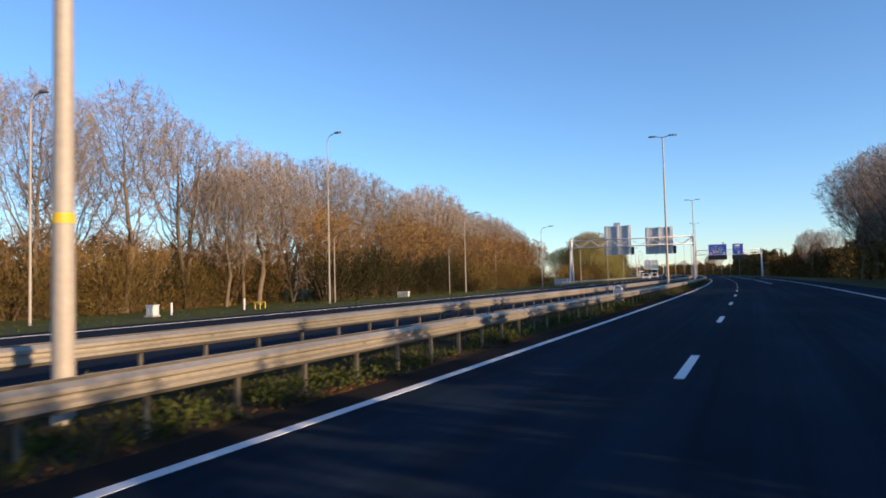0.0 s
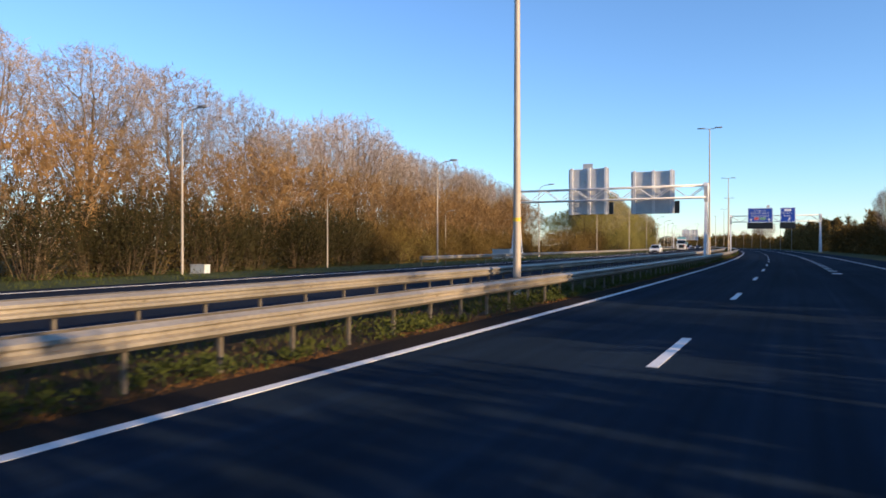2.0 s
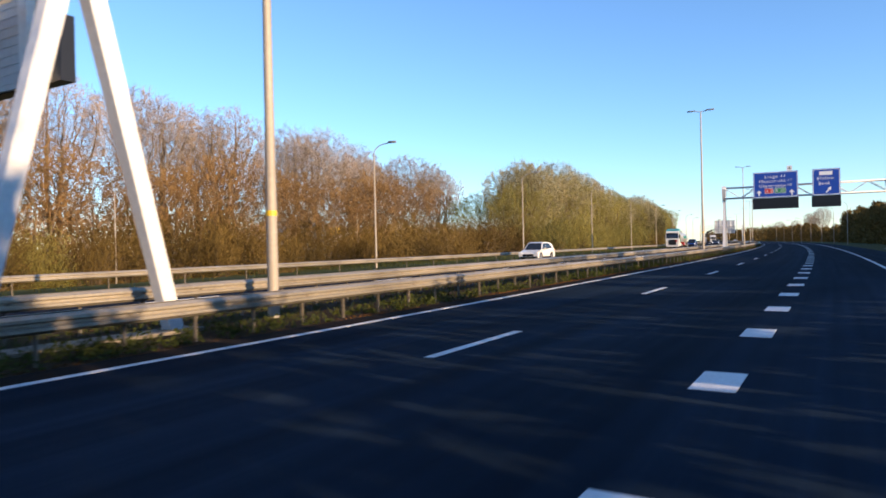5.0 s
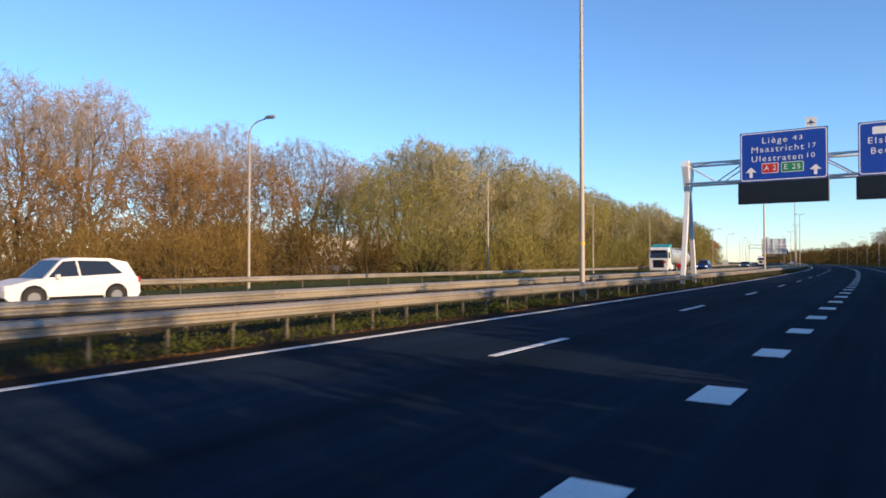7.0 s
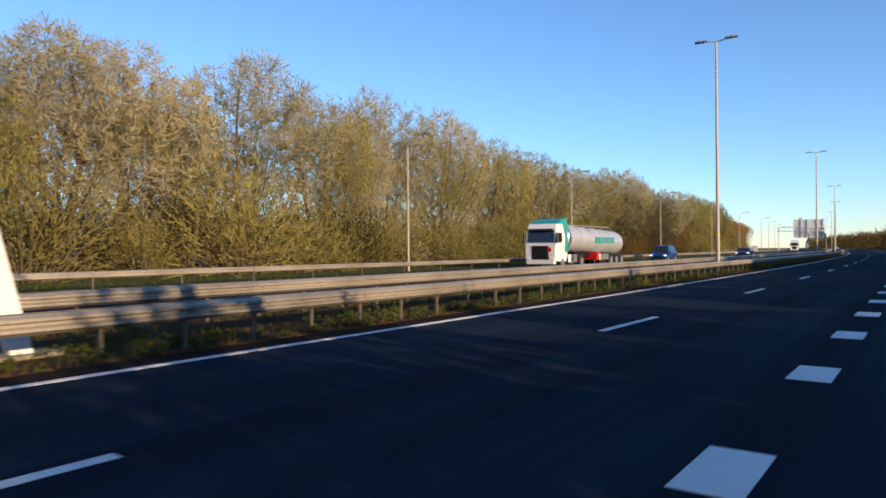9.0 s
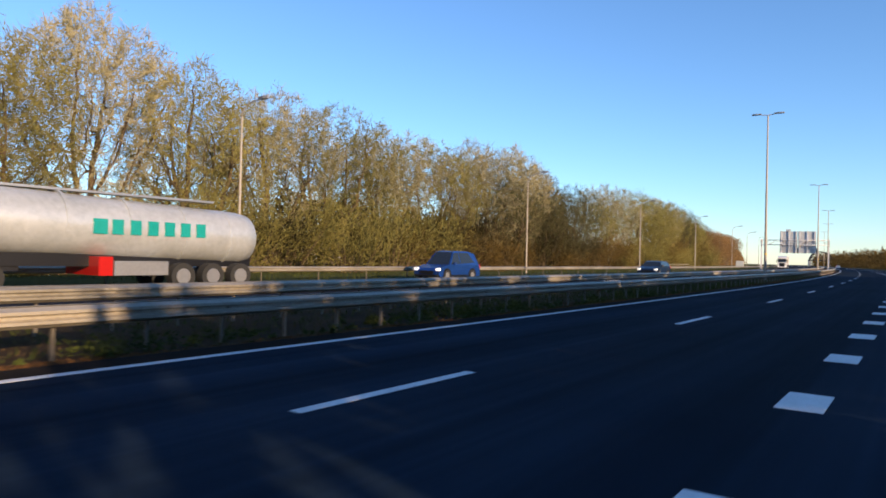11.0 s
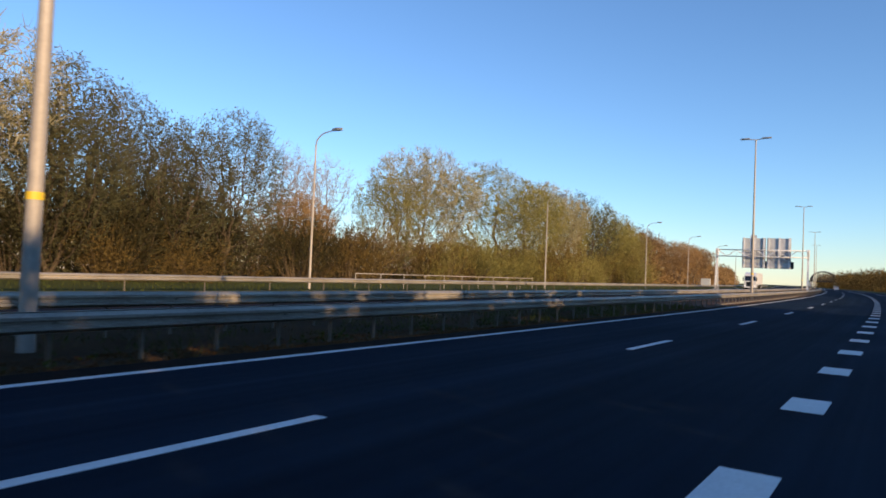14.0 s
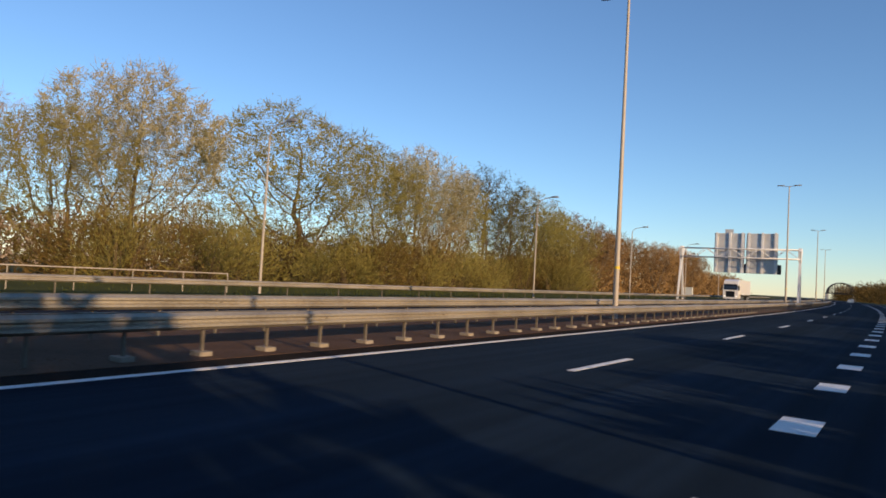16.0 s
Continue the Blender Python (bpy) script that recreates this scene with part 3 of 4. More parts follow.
d1 = direction_sign(217.7, 1.05, 6.05, 6.68, 9.87, "blue direction sign with white letters over two lanes")
for word, x, z, size, width in (("Liège", 3.1, 9.27, 0.54, 1.45), ("43", 4.38, 9.3, 0.42, 0.56), ("Maastricht", 3.24, 8.71, 0.54, 3.0), ("17", 5.2, 8.74, 0.42, 0.4),
                                ("Ulestraten", 3.2, 8.12, 0.54, 2.92), ("10", 5.13, 8.14, 0.42, 0.43)):
    lettering(word, x, z, size, width, -0.012, WHITE, d1)
for x0, x1, mt, word in ((2.37, 3.27, RED, "A 2"), (3.49, 4.68, GREEN, "E 25")):
    part("route_frame", plate(Shape(), rounded(x0 - 0.04, x1 + 0.04, 7.18, 7.83, 0.08, 0), -0.01, 0.0), WHITE, d1)
    part("route_plate", plate(Shape(), rounded(x0, x1, 7.22, 7.79, 0.06, 0), -0.016, 0.0), mt, d1)
    lettering(word, (x0 + x1) / 2, 7.5, 0.46, (x1 - x0) * 0.76, -0.022, WHITE, d1)
arrow(1.7, 7.28, 0.68, d1)
arrow(5.37, 7.25, 0.66, d1)
ap = thing("airport_plate", "small white plate with a black aircraft symbol above a sign", "road sign", place=spot(217.7, 0))
part("plate", plate(Shape(), [(4.84, 9.9), (5.44, 9.9), (5.44, 10.52), (4.84, 10.52)], 0.0, 0.04), WHITE, ap)
part("symbol", plate(Shape(), [(5.1, 10.02), (5.14, 10.06), (5.18, 10.02), (5.165, 10.15), (5.36, 10.08), (5.36, 10.13), (5.165, 10.27), (5.14, 10.42), (5.115, 10.27), (4.92, 10.13), (4.92, 10.08), (5.115, 10.15)], -0.006, 0.0), BLACK, ap)
d2 = direction_sign(217.7, 7.62, 10.55, 6.68, 9.87, "blue exit sign with white letters and a slanting arrow")
lettering("Elsloo", 9.0, 8.72, 0.54, 1.75, -0.012, WHITE, d2)
lettering("Beek", 8.9, 8.1, 0.54, 1.25, -0.012, WHITE, d2)
part("exit_symbol", plate(Shape(), rounded(8.35, 9.75, 9.1, 9.55, 0.06, 0), -0.01, 0.0), WHITE, d2)
slant = [(9.0, 7.0), (9.14, 6.9), (9.42, 7.32), (9.55, 7.22), (9.62, 7.68), (9.18, 7.5), (9.3, 7.4)]
part("arrow", plate(Shape(), slant, -0.012, 0.0), WHITE, d2)
# ---- trees and scrub ----
def unit(v):
    return v / np.maximum(np.linalg.norm(v, axis=1), 1e-9)[:, None]


def blade_mesh(name, base, tip, width, r, material):
    """Slim tapering blades from base to tip."""
    n = len(base)
    w = unit(np.cross(tip - base, r.normal(0, 1, (n, 3)))) * np.broadcast_to(width, (n,))[:, None]
    v = np.stack([base - w, base + w, tip], 1)
    me = bpy.data.meshes.new(name)
    me.from_pydata(v.reshape(-1, 3).tolist(), [], np.arange(3 * n).reshape(n, 3).tolist())
    me.materials.append(material)
    return me


def crown_points(r, n, height, radius, base, waist, lumpy, top_flat):
    """Points spread through a rounded, lumpy crown, narrow at its base and widest at its waist."""
    ph = r.uniform(0, 6.28, 5)
    out = np.zeros((0, 3))
    while len(out) < n:
        p = r.uniform(-1, 1, (n * 3, 3)) * 1.25
        t = (p[:, 2] + 1.25) / 2.5
        a = np.arctan2(p[:, 1], p[:, 0])
        t = t * (1 + top_flat * (0.5 + 0.5 * np.sin(2 * a + ph[3]) * np.sin(a + ph[4])) * np.minimum(1, np.hypot(p[:, 0], p[:, 1]) * 2))
        low = 0.3 + 0.7 * np.minimum(1, np.maximum(t, 0) / waist) ** 0.75
        high = np.sqrt(np.clip(1 - (np.maximum(t - waist, 0) / (1 - waist)) ** 3.0, 0, 1))
        room = low * high * (1 + lumpy * (np.sin(3 * a + ph[0] + 2 * t) + 0.7 * np.sin(5 * a - 6 * t + ph[1]) + 0.5 * np.sin(8 * a + 9 * t + ph[2])))
        q = np.hypot(p[:, 0], p[:, 1])
        keep = (q < room) & (r.uniform(0, 1, len(p)) < 0.25 + 0.75 * np.maximum(q / np.maximum(room, 0.01), t) ** 2)
        good = np.stack([p[:, 0] * radius, p[:, 1] * radius, height * (base + (1 - base) * (p[:, 2] + 1.25) / 2.5)], 1)[keep]
        out = np.concatenate([out, good])
    return out[:n]


def grow(r, pts, height, fork, stems, splay, step, kill, up):
    """Stems rise from the ground and branch towards the points until each is reached; returns nodes and their parents."""
    P, par = [], []
    for k in range(stems):
        a = 2 * math.pi * (k + r.uniform(-0.3, 0.3)) / stems
        out = np.array([math.cos(a), math.sin(a), 0.0]) * splay
        last = -1
        m = max(3, int(fork * height / step))
        wob = r.normal(0, 0.05, (m + 1, 3)) * step
        for i in range(m + 1):
            f = i / m
            p = out * (0.15 + f * f * fork * height) + np.array([0, 0, -0.25 + f * fork * height]) + wob[: i + 1].sum(0)
            P.append(p)
            par.append(last)
            last = len(P) - 1
    P = np.array(P)
    kids = np.zeros(len(P), int)
    for i, q in enumerate(par):
        if q >= 0:
            kids[q] += 1
    d = np.linalg.norm(pts[:, None] - P[None], axis=2)
    near, dist = d.argmin(1), d.min(1)
    for it in range(160):
        if len(pts) == 0:
            break
        acc = np.zeros_like(P)
        np.add.at(acc, near, unit(pts - P[near]))
        idx = np.unique(near)
        idx = idx[kids[idx] < 3]
        if len(idx) == 0:
            break
        g = unit(acc[idx]) + np.array([0, 0, up]) + r.normal(0, 0.16, (len(idx), 3))
        fresh = P[idx] + unit(g) * step
        kids[idx] += 1
        n0 = len(P)
        P = np.concatenate([P, fresh])
        par += list(idx)
        kids = np.concatenate([kids, np.zeros(len(fresh), int)])
        d = np.linalg.norm(pts[:, None] - fresh[None], axis=2)
        better = d.min(1) < dist
        near = np.where(better, n0 + d.argmin(1), near)
        dist = np.minimum(dist, d.min(1))
        keep = dist > kill
        pts, near, dist = pts[keep], near[keep], dist[keep]
    return P, np.array(par), kids


def limb_mesh(name, P, par, kids, rad, r, material, least, thick=0.03):
    """Round limbs where they are thick, slim ribbons where they are twigs."""
    skip = np.zeros(len(P), bool)
    for i in range(len(P)):
        q = par[i]
        skip[i] = q >= 0 and par[q] >= 0 and kids[i] == 1 and not skip[q] and rad[i] < 0.1
    ends = np.array([i for i in range(len(P)) if par[i] >= 0 and not skip[i] and rad[i] > least])
    heads = np.array([par[par[i]] if skip[par[i]] else par[i] for i in ends])
    vs, fs = [], []
    count = 0
    for sides, pick in ((6, rad[ends] > 0.09), (4, (rad[ends] <= 0.09) & (rad[ends] > thick)), (2, rad[ends] <= thick)):
        b, a = ends[pick], heads[pick]
        if len(b) == 0:
            continue
        d = unit(P[b] - P[a])
        e = unit(np.cross(d, np.array([0.31, 0.87, 0.12]) if sides > 2 else r.normal(0, 1, d.shape)))
        f = np.cross(d, e)
        ang = [2 * math.pi * k / sides for k in range(sides)]
        ring = np.stack([e * math.cos(x) + f * math.sin(x) for x in ang], 1)
        v = np.concatenate([P[a][:, None] + ring * np.minimum(rad[a], rad[b] * 1.6)[:, None, None], P[b][:, None] + ring * rad[b][:, None, None]], 1)
        vs += v.reshape(-1, 3).tolist()
        base = count + np.arange(len(b)) * 2 * sides
        for k in range(sides if sides > 2 else 1):
            j = (k + 1) % sides
            fs += np.stack([base + k, base + j, base + sides + j, base + sides + k], 1).tolist()
        count += len(b) * 2 * sides
    me = bpy.data.meshes.new(name)
    me.from_pydata(vs, [], fs)
    me.materials.append(material)
    me.polygons.foreach_set("use_smooth", [True] * len(me.polygons))
    return me


def tree_kind(seed, height, radius, trunk_r, twig_mat, per, length, width, leaf=None, base=0.2, waist=0.55, lumpy=0.1, top_flat=0.12, fork=0.16, stems=1, splay=0.0,
              n=650, step=0.5, kill=0.75, up=0.12, align=0.6, least=0.016, bark=None):
    """One tree: limbs grown into its crown, a haze of fine twigs, and buds or small leaves."""
    r = np.random.RandomState(seed)
    pts = crown_points(r, n, height - length * 0.45, radius - length * 0.3, base, waist, lumpy, top_flat)
    P, par, kids = grow(r, pts, height, fork, stems, splay, step, kill, up)
    load = np.where(kids == 0, 1.0, 0.0)
    for i in range(len(P) - 1, -1, -1):
        if par[i] >= 0:
            load[par[i]] += load[i]
    rad = np.maximum(load, 1.0) ** 0.52
    rad = 0.011 + (trunk_r - 0.011) * (rad - 1) / (rad[0] - 1)
    foot = np.clip(1 - P[:, 2] / 0.8, 0, 1)
    rad = rad * (1 + 0.3 * foot)
    meshes = [("trunk", limb_mesh("trunk", P, par, kids, rad, r, bark or BARK, least))]
    ok = np.where((rad < 0.035) & (par >= 0) & (P[:, 2] > base * height * 0.6))[0]
    mid = np.array([0, 0, height * (0.3 + 0.4 * base)])

    def around(count, spread):
        i = np.repeat(ok, count)
        f = r.uniform(0, 1, len(i))[:, None]
        p = P[i] * f + P[par[i]] * (1 - f)
        d = unit(P[i] - P[par[i]]) * align + unit(P[i] - mid) * 0.45 + np.array([0, 0, 0.06]) + r.normal(0, spread, (len(i), 3))
        return p + r.normal(0, 0.14, p.shape), unit(d)

    p, d = around(per, 0.75)
    ln = length * r.uniform(0.35, 1.1, len(p))[:, None]
    meshes.append(("crown", blade_mesh("crown", p, p + d * ln, width, r, twig_mat)))
    if leaf:
        count, reach, size, mt = leaf
        p, d = around(count, 0.75)
        c = p + d * reach * r.uniform(0.05, 1.0, len(p))[:, None] + r.normal(0, 0.1, p.shape)
        a = unit(r.normal(0, 1, d.shape)) * (size * r.uniform(0.5, 1.5, len(p)))[:, None]
        meshes.append(("foliage", blade_mesh("foliage", c - a, c + a, size * 0.42, r, mt)))
    return meshes


def bush_kind(seed, height, radius, twig_mat, leaf_mat, count, size):
    """A bush of many thin stems, its twigs and leaves in lumps down to the ground."""
    r = np.random.RandomState(seed)
    m = 16
    lump = np.stack([r.uniform(-0.75, 0.75, m) * radius, r.uniform(-0.75, 0.75, m) * radius, r.uniform(0.15, 0.8, m) * height], 1)
    top = np.repeat(lump, 4, 0) + r.normal(0, 0.3, (4 * m, 3))
    foot = np.stack([top[:, 0] * 0.3, top[:, 1] * 0.3, np.full(len(top), -0.15)], 1)
    stems = blade_mesh("stem_clump", foot, top, 0.03, r, DARK_BARK)
    q = lump[r.randint(0, m, count)]
    c = q + r.normal(0, 1, (count, 3)) * np.array([0.27, 0.27, 0.2]) * np.array([radius, radius, height])
    c[:, 2] = np.abs(c[:, 2])
    d = unit(unit(c - np.array([0, 0, height * 0.2])) + np.array([0, 0, 0.5]) + r.normal(0, 0.5, c.shape))
    half = count // 2
    tw = blade_mesh("twig_mass", c[:half] - d[:half] * 0.35, c[:half] + d[:half] * 0.35 * r.uniform(0.6, 1.4, half)[:, None], 0.022, r, twig_mat)
    a = unit(d[half:] + r.normal(0, 0.8, (count - half, 3))) * (size * r.uniform(0.6, 1.5, count - half))[:, None]
    lv = blade_mesh("foliage", c[half:] - a, c[half:] + a, size * 0.42, r, leaf_mat)
    return [("stem_clump", stems), ("twig_mass", tw), ("foliage", lv)]


KINDS = {
    "bare": [tree_kind(10 + i, 22, 5.6, 0.26, TWIG_GREY, 4, 0.9, 0.024, base=0.27, waist=0.6, lumpy=0.07, fork=0.22 + 0.05 * (i % 2), stems=1 + i % 2, splay=0.1, n=2800, step=0.38, kill=0.42, up=0.03, align=0.5, least=0.022, bark=TREE_BARK) for i in range(4)],
    "red": [tree_kind(20 + i, 12, 3.8, 0.1, TWIG_RED, 5, 0.8, 0.03, base=0.1, waist=0.6, lumpy=0.1, fork=0.1, stems=3, splay=0.3, n=900, step=0.4, kill=0.46, up=0.1, align=0.3, least=0.024) for i in range(3)],
    "olive": [tree_kind(30 + i, 17, 6.0, 0.24, OLIVE, 4, 0.85, 0.032, (3, 0.7, 0.095, OLIVE), base=0.06, waist=0.58, lumpy=0.12, top_flat=0.2, fork=0.14, stems=1 + i % 3, splay=0.4, n=2300, step=0.42, kill=0.45, up=-0.03, align=0.25, least=0.045, bark=DARK_BARK) for i in range(5)],
    "pale": [tree_kind(36 + i, 17, 6.0, 0.24, TWIG_PALE, 6, 0.95, 0.032, (2, 0.7, 0.085, OLIVE), base=0.12, waist=0.58, lumpy=0.12, top_flat=0.2, fork=0.18, stems=1 + i % 2, splay=0.35, n=2300, step=0.42, kill=0.45, up=0.0, align=0.35, least=0.045, bark=DARK_BARK) for i in range(4)],
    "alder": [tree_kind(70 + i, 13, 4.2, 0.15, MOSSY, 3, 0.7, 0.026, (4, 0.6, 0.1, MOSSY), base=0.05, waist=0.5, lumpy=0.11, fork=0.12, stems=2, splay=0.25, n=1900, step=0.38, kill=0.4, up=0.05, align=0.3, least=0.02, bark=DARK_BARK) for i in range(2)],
    "sparse": [tree_kind(80 + i, 15, 3.4, 0.13, TWIG_GREY, 3, 0.7, 0.02, base=0.3, waist=0.6, lumpy=0.14, fork=0.3, n=700, step=0.4, kill=0.46, up=0.1, bark=TREE_BARK) for i in range(2)],
    "scrub": [bush_kind(40 + i, 5, 2.5, SCRUB, SCRUB, 2800, 0.08) for i in range(4)],
    "leafy": [bush_kind(45 + i, 5, 2.5, OLIVE, OLIVE, 2800, 0.085) for i in range(3)],
    "dark": [bush_kind(50 + i, 5, 2.5, DARKLEAF, DARKLEAF, 2800, 0.09) for i in range(2)],
}
NATURAL = {"bare": (22, 5.0), "red": (12, 3.6), "olive": (17, 5.0), "pale": (17, 5.0), "alder": (13, 3.8), "sparse": (15, 3.2), "scrub": (5, 2.5), "leafy": (5, 2.5), "dark": (5, 2.5)}
WORDS = {"bare": ("tall bare broadleaf tree with grey-brown twigs", "tree", "roadside trees"), "red": ("bare reddish-brown young tree with several stems", "tree", "roadside trees"),
         "olive": ("broad willow-like tree with olive spring buds", "tree", "roadside trees"), "pale": ("spreading tree with pale twigs and sparse buds", "tree", "roadside trees"),
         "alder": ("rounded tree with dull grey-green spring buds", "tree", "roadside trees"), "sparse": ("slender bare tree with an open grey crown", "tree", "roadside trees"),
         "scrub": ("dense brown leafless scrub bush", "bush", "roadside scrub"), "leafy": ("scrub bush with yellow-green spring leaves", "bush", "roadside scrub"),
         "dark": ("dark brown-green bush put in for shade among scrub", "bush", "roadside scrub")}
plant_rng = random.Random(7)


def plant(kind, s, u, height, radius):
    """A tree or bush at (s, u), scaled to its height and the radius of its crown."""
    meshes = plant_rng.choice(KINDS[kind])
    h0, r0 = NATURAL[kind]
    k = height / h0
    label, cat, group = WORDS[kind]
    w = radius * (1.12 if cat == "tree" else 1.0) / r0
    g = land(s, u)
    k -= g / h0 if cat == "tree" else 0.0
    p = at(s, u, g - 0.02)
    t = thing("bush" if cat == "bush" else "tree", label, cat, group, place=pose(p.x, p.y, p.z, 0, 0, plant_rng.uniform(0, 360)) @ Matrix.Diagonal((w, w, k, 1)))
    for name, me in meshes:
        part(name, me, None, t)
    return t


def row(kind, s0, s1, step, u, du, h, dh, wide=1.0):
    s = s0
    while s < s1:
        hh = h + plant_rng.uniform(-dh, dh)
        plant(kind, s + plant_rng.uniform(-0.3, 0.3) * step, u + plant_rng.uniform(-du, du), hh, NATURAL[kind][1] * hh / NATURAL[kind][0] * wide)
        s += step * plant_rng.uniform(0.8, 1.2)


# far verge, first stretch: tall bare trees well back, young trees and brown scrub before them
for s_, h_, r_ in ((20, 24.5, 5.2), (28, 24, 5), (37, 25, 5.4), (45.8, 24.1, 4.9), (56, 25.8, 5.6), (66.5, 23.4, 5.2), (76, 22.5, 4.9), (87.2, 23, 5.2), (98.2, 23.9, 6.4), (109.8, 24.2, 6.2), (122.5, 22.9, 5),
                   (131.2, 21.2, 5), (140.5, 23.2, 4.6), (149.8, 25.4, 6.8), (158.5, 23.4, 4.6), (166, 21.9, 4.9), (176.5, 22.3, 5.6), (188.8, 21.4, 5.4), (202.5, 20.6, 5.2), (210.5, 21.8, 5.4), (220, 18.2, 4.6)):
    plant("bare", s_, (-59.5 if s_ < 85 else -62) + plant_rng.uniform(-1.5, 1.5), h_, r_)
for s_, u_, h_, r_ in ((229, -70, 20, 4.5), (239.2, -75, 24.1, 4.8), (246.8, -75, 21.4, 4.8), (250, -68, 22.1, 6.6), (259, -68, 20.5, 5), (266, -69, 19.4, 5)):
    plant("bare", s_, u_, h_, r_)
row("bare", 20, 226, 20, -70, 3, 21, 2.0, 1.25)
row("red", 24, 82, 5.4, -62.5, 2.0, 8.4, 1.2, 1.2)
row("red", 84, 236, 5.6, -55.5, 2.2, 13.2, 2.4, 1.1)
plant("bare", 76.5, -57, 19.5, 6.4)
plant("bare", 70.5, -57.5, 17.5, 4.6)
row("scrub", 16, 66, 5.0, -59, 1.5, 6.0, 1.4, 1.25)
row("scrub", 68, 86, 7.2, -61, 1.5, 5.6, 1.4, 1.2)
# dark bushes put in where the foot of the wood lies in shade
row("dark", 20, 86, 5.6, -61.5, 1.5, 5.2, 1.2, 1.3)
row("dark", 86, 138, 4.0, -52, 1.2, 7.0, 1.2, 1.2)
row("leafy", 146, 162, 5, -51, 1.0, 4.8, 0.6, 1.2)
row("scrub", 137, 228, 4.6, -53, 1.5, 6.5, 1.4, 1.15)
row("scrub", 20, 52, 8.5, -57, 1.2, 3.6, 0.9, 1.25)
row("scrub", 138, 228, 7.5, -50, 1.2, 4.4, 0.9, 1.25)
# olive trees, pale ones standing above them
for kind_, s_, u_, h_, r_ in (("olive", 229.5, -36, 12.5, 4.4), ("pale", 236.5, -38, 17.3, 5.2), ("pale", 242, -38, 17.2, 4.8), ("olive", 247, -40, 15, 4.4), ("pale", 253.2, -38, 18.6, 5.6), ("olive", 258.5, -36, 16.8, 4.4),
                              ("pale", 264, -37, 15.4, 4.2), ("pale", 270.2, -38, 19, 4.6), ("olive", 276.5, -36, 15.5, 4.2), ("pale", 283, -38, 19.2, 4.6), ("olive", 290.2, -36, 16.2, 4.6),
                              ("pale", 298, -38, 16, 4.8), ("olive", 306, -38, 16.4, 5.4)):
    plant(kind_, s_, u_, h_, r_)
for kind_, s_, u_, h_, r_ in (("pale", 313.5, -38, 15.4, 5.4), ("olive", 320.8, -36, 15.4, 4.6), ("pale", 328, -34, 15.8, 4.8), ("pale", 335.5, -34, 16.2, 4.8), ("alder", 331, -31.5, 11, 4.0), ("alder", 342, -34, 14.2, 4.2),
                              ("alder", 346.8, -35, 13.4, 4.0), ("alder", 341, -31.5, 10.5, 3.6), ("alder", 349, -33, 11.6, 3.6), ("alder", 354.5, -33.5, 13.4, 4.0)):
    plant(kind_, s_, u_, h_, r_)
row("olive", 236, 340, 21, -46, 3, 13, 1.2, 1.25)
row("scrub", 200, 224, 4.6, -34, 1.5, 4.6, 1.0, 1.25)
row("dark", 224, 244, 4.6, -35, 1.5, 3.1, 0.7, 1.4)
row("scrub", 246, 254, 4.6, -33, 1.5, 4.6, 1.0, 1.25)
row("leafy", 228, 316, 6.0, -30.5, 1.6, 5.4, 1.7, 1.4)
row("dark", 306, 356, 4.6, -33, 2.0, 4.8, 1.2, 1.35)
row("dark", 236, 304, 8.0, -33.5, 1.5, 4.6, 1.2, 1.3)
row("scrub", 312, 352, 9, -30.5, 1.0, 3.4, 1.0, 1.35)
# a gap with slender bare trees, then the last stretch
for s_, u_, h_, r_ in ((366, -60, 14, 3.4), (370.2, -60, 13.7, 3.3), (373.8, -48, 15.5, 3.0), (377.2, -60, 15.5, 3.4), (381.2, -48, 15.1, 3.2), (387.8, -60, 17.2, 3.4), (393.2, -60, 15.8, 3.4)):
    plant("sparse", s_, u_, h_, r_)
row("dark", 352, 374, 4.2, -36.5, 2, 4.6, 1.0, 1.2)
row("red", 354, 380, 4.4, -44, 2.5, 9.4, 0.9, 1.15)
for kind_, s_, u_, h_, r_ in (("olive", 384, -40, 13.3, 3.9), ("pale", 390, -40, 17.2, 5.0), ("olive", 403, -37, 17.2, 7.0), ("olive", 416, -38, 16.2, 4.6),
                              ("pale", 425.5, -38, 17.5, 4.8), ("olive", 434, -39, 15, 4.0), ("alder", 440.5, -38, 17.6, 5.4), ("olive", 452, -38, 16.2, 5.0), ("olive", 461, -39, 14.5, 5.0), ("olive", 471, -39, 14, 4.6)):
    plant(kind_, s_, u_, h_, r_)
row("leafy", 384, 465, 5.5, -33.5, 2.0, 4.8, 1.7, 1.3)
row("scrub", 368, 465, 7.0, -35.5, 1.5, 5.2, 1.6, 1.3)
row("red", 482, 600, 9, -43, 3, 14.5, 1.4, 1.4)


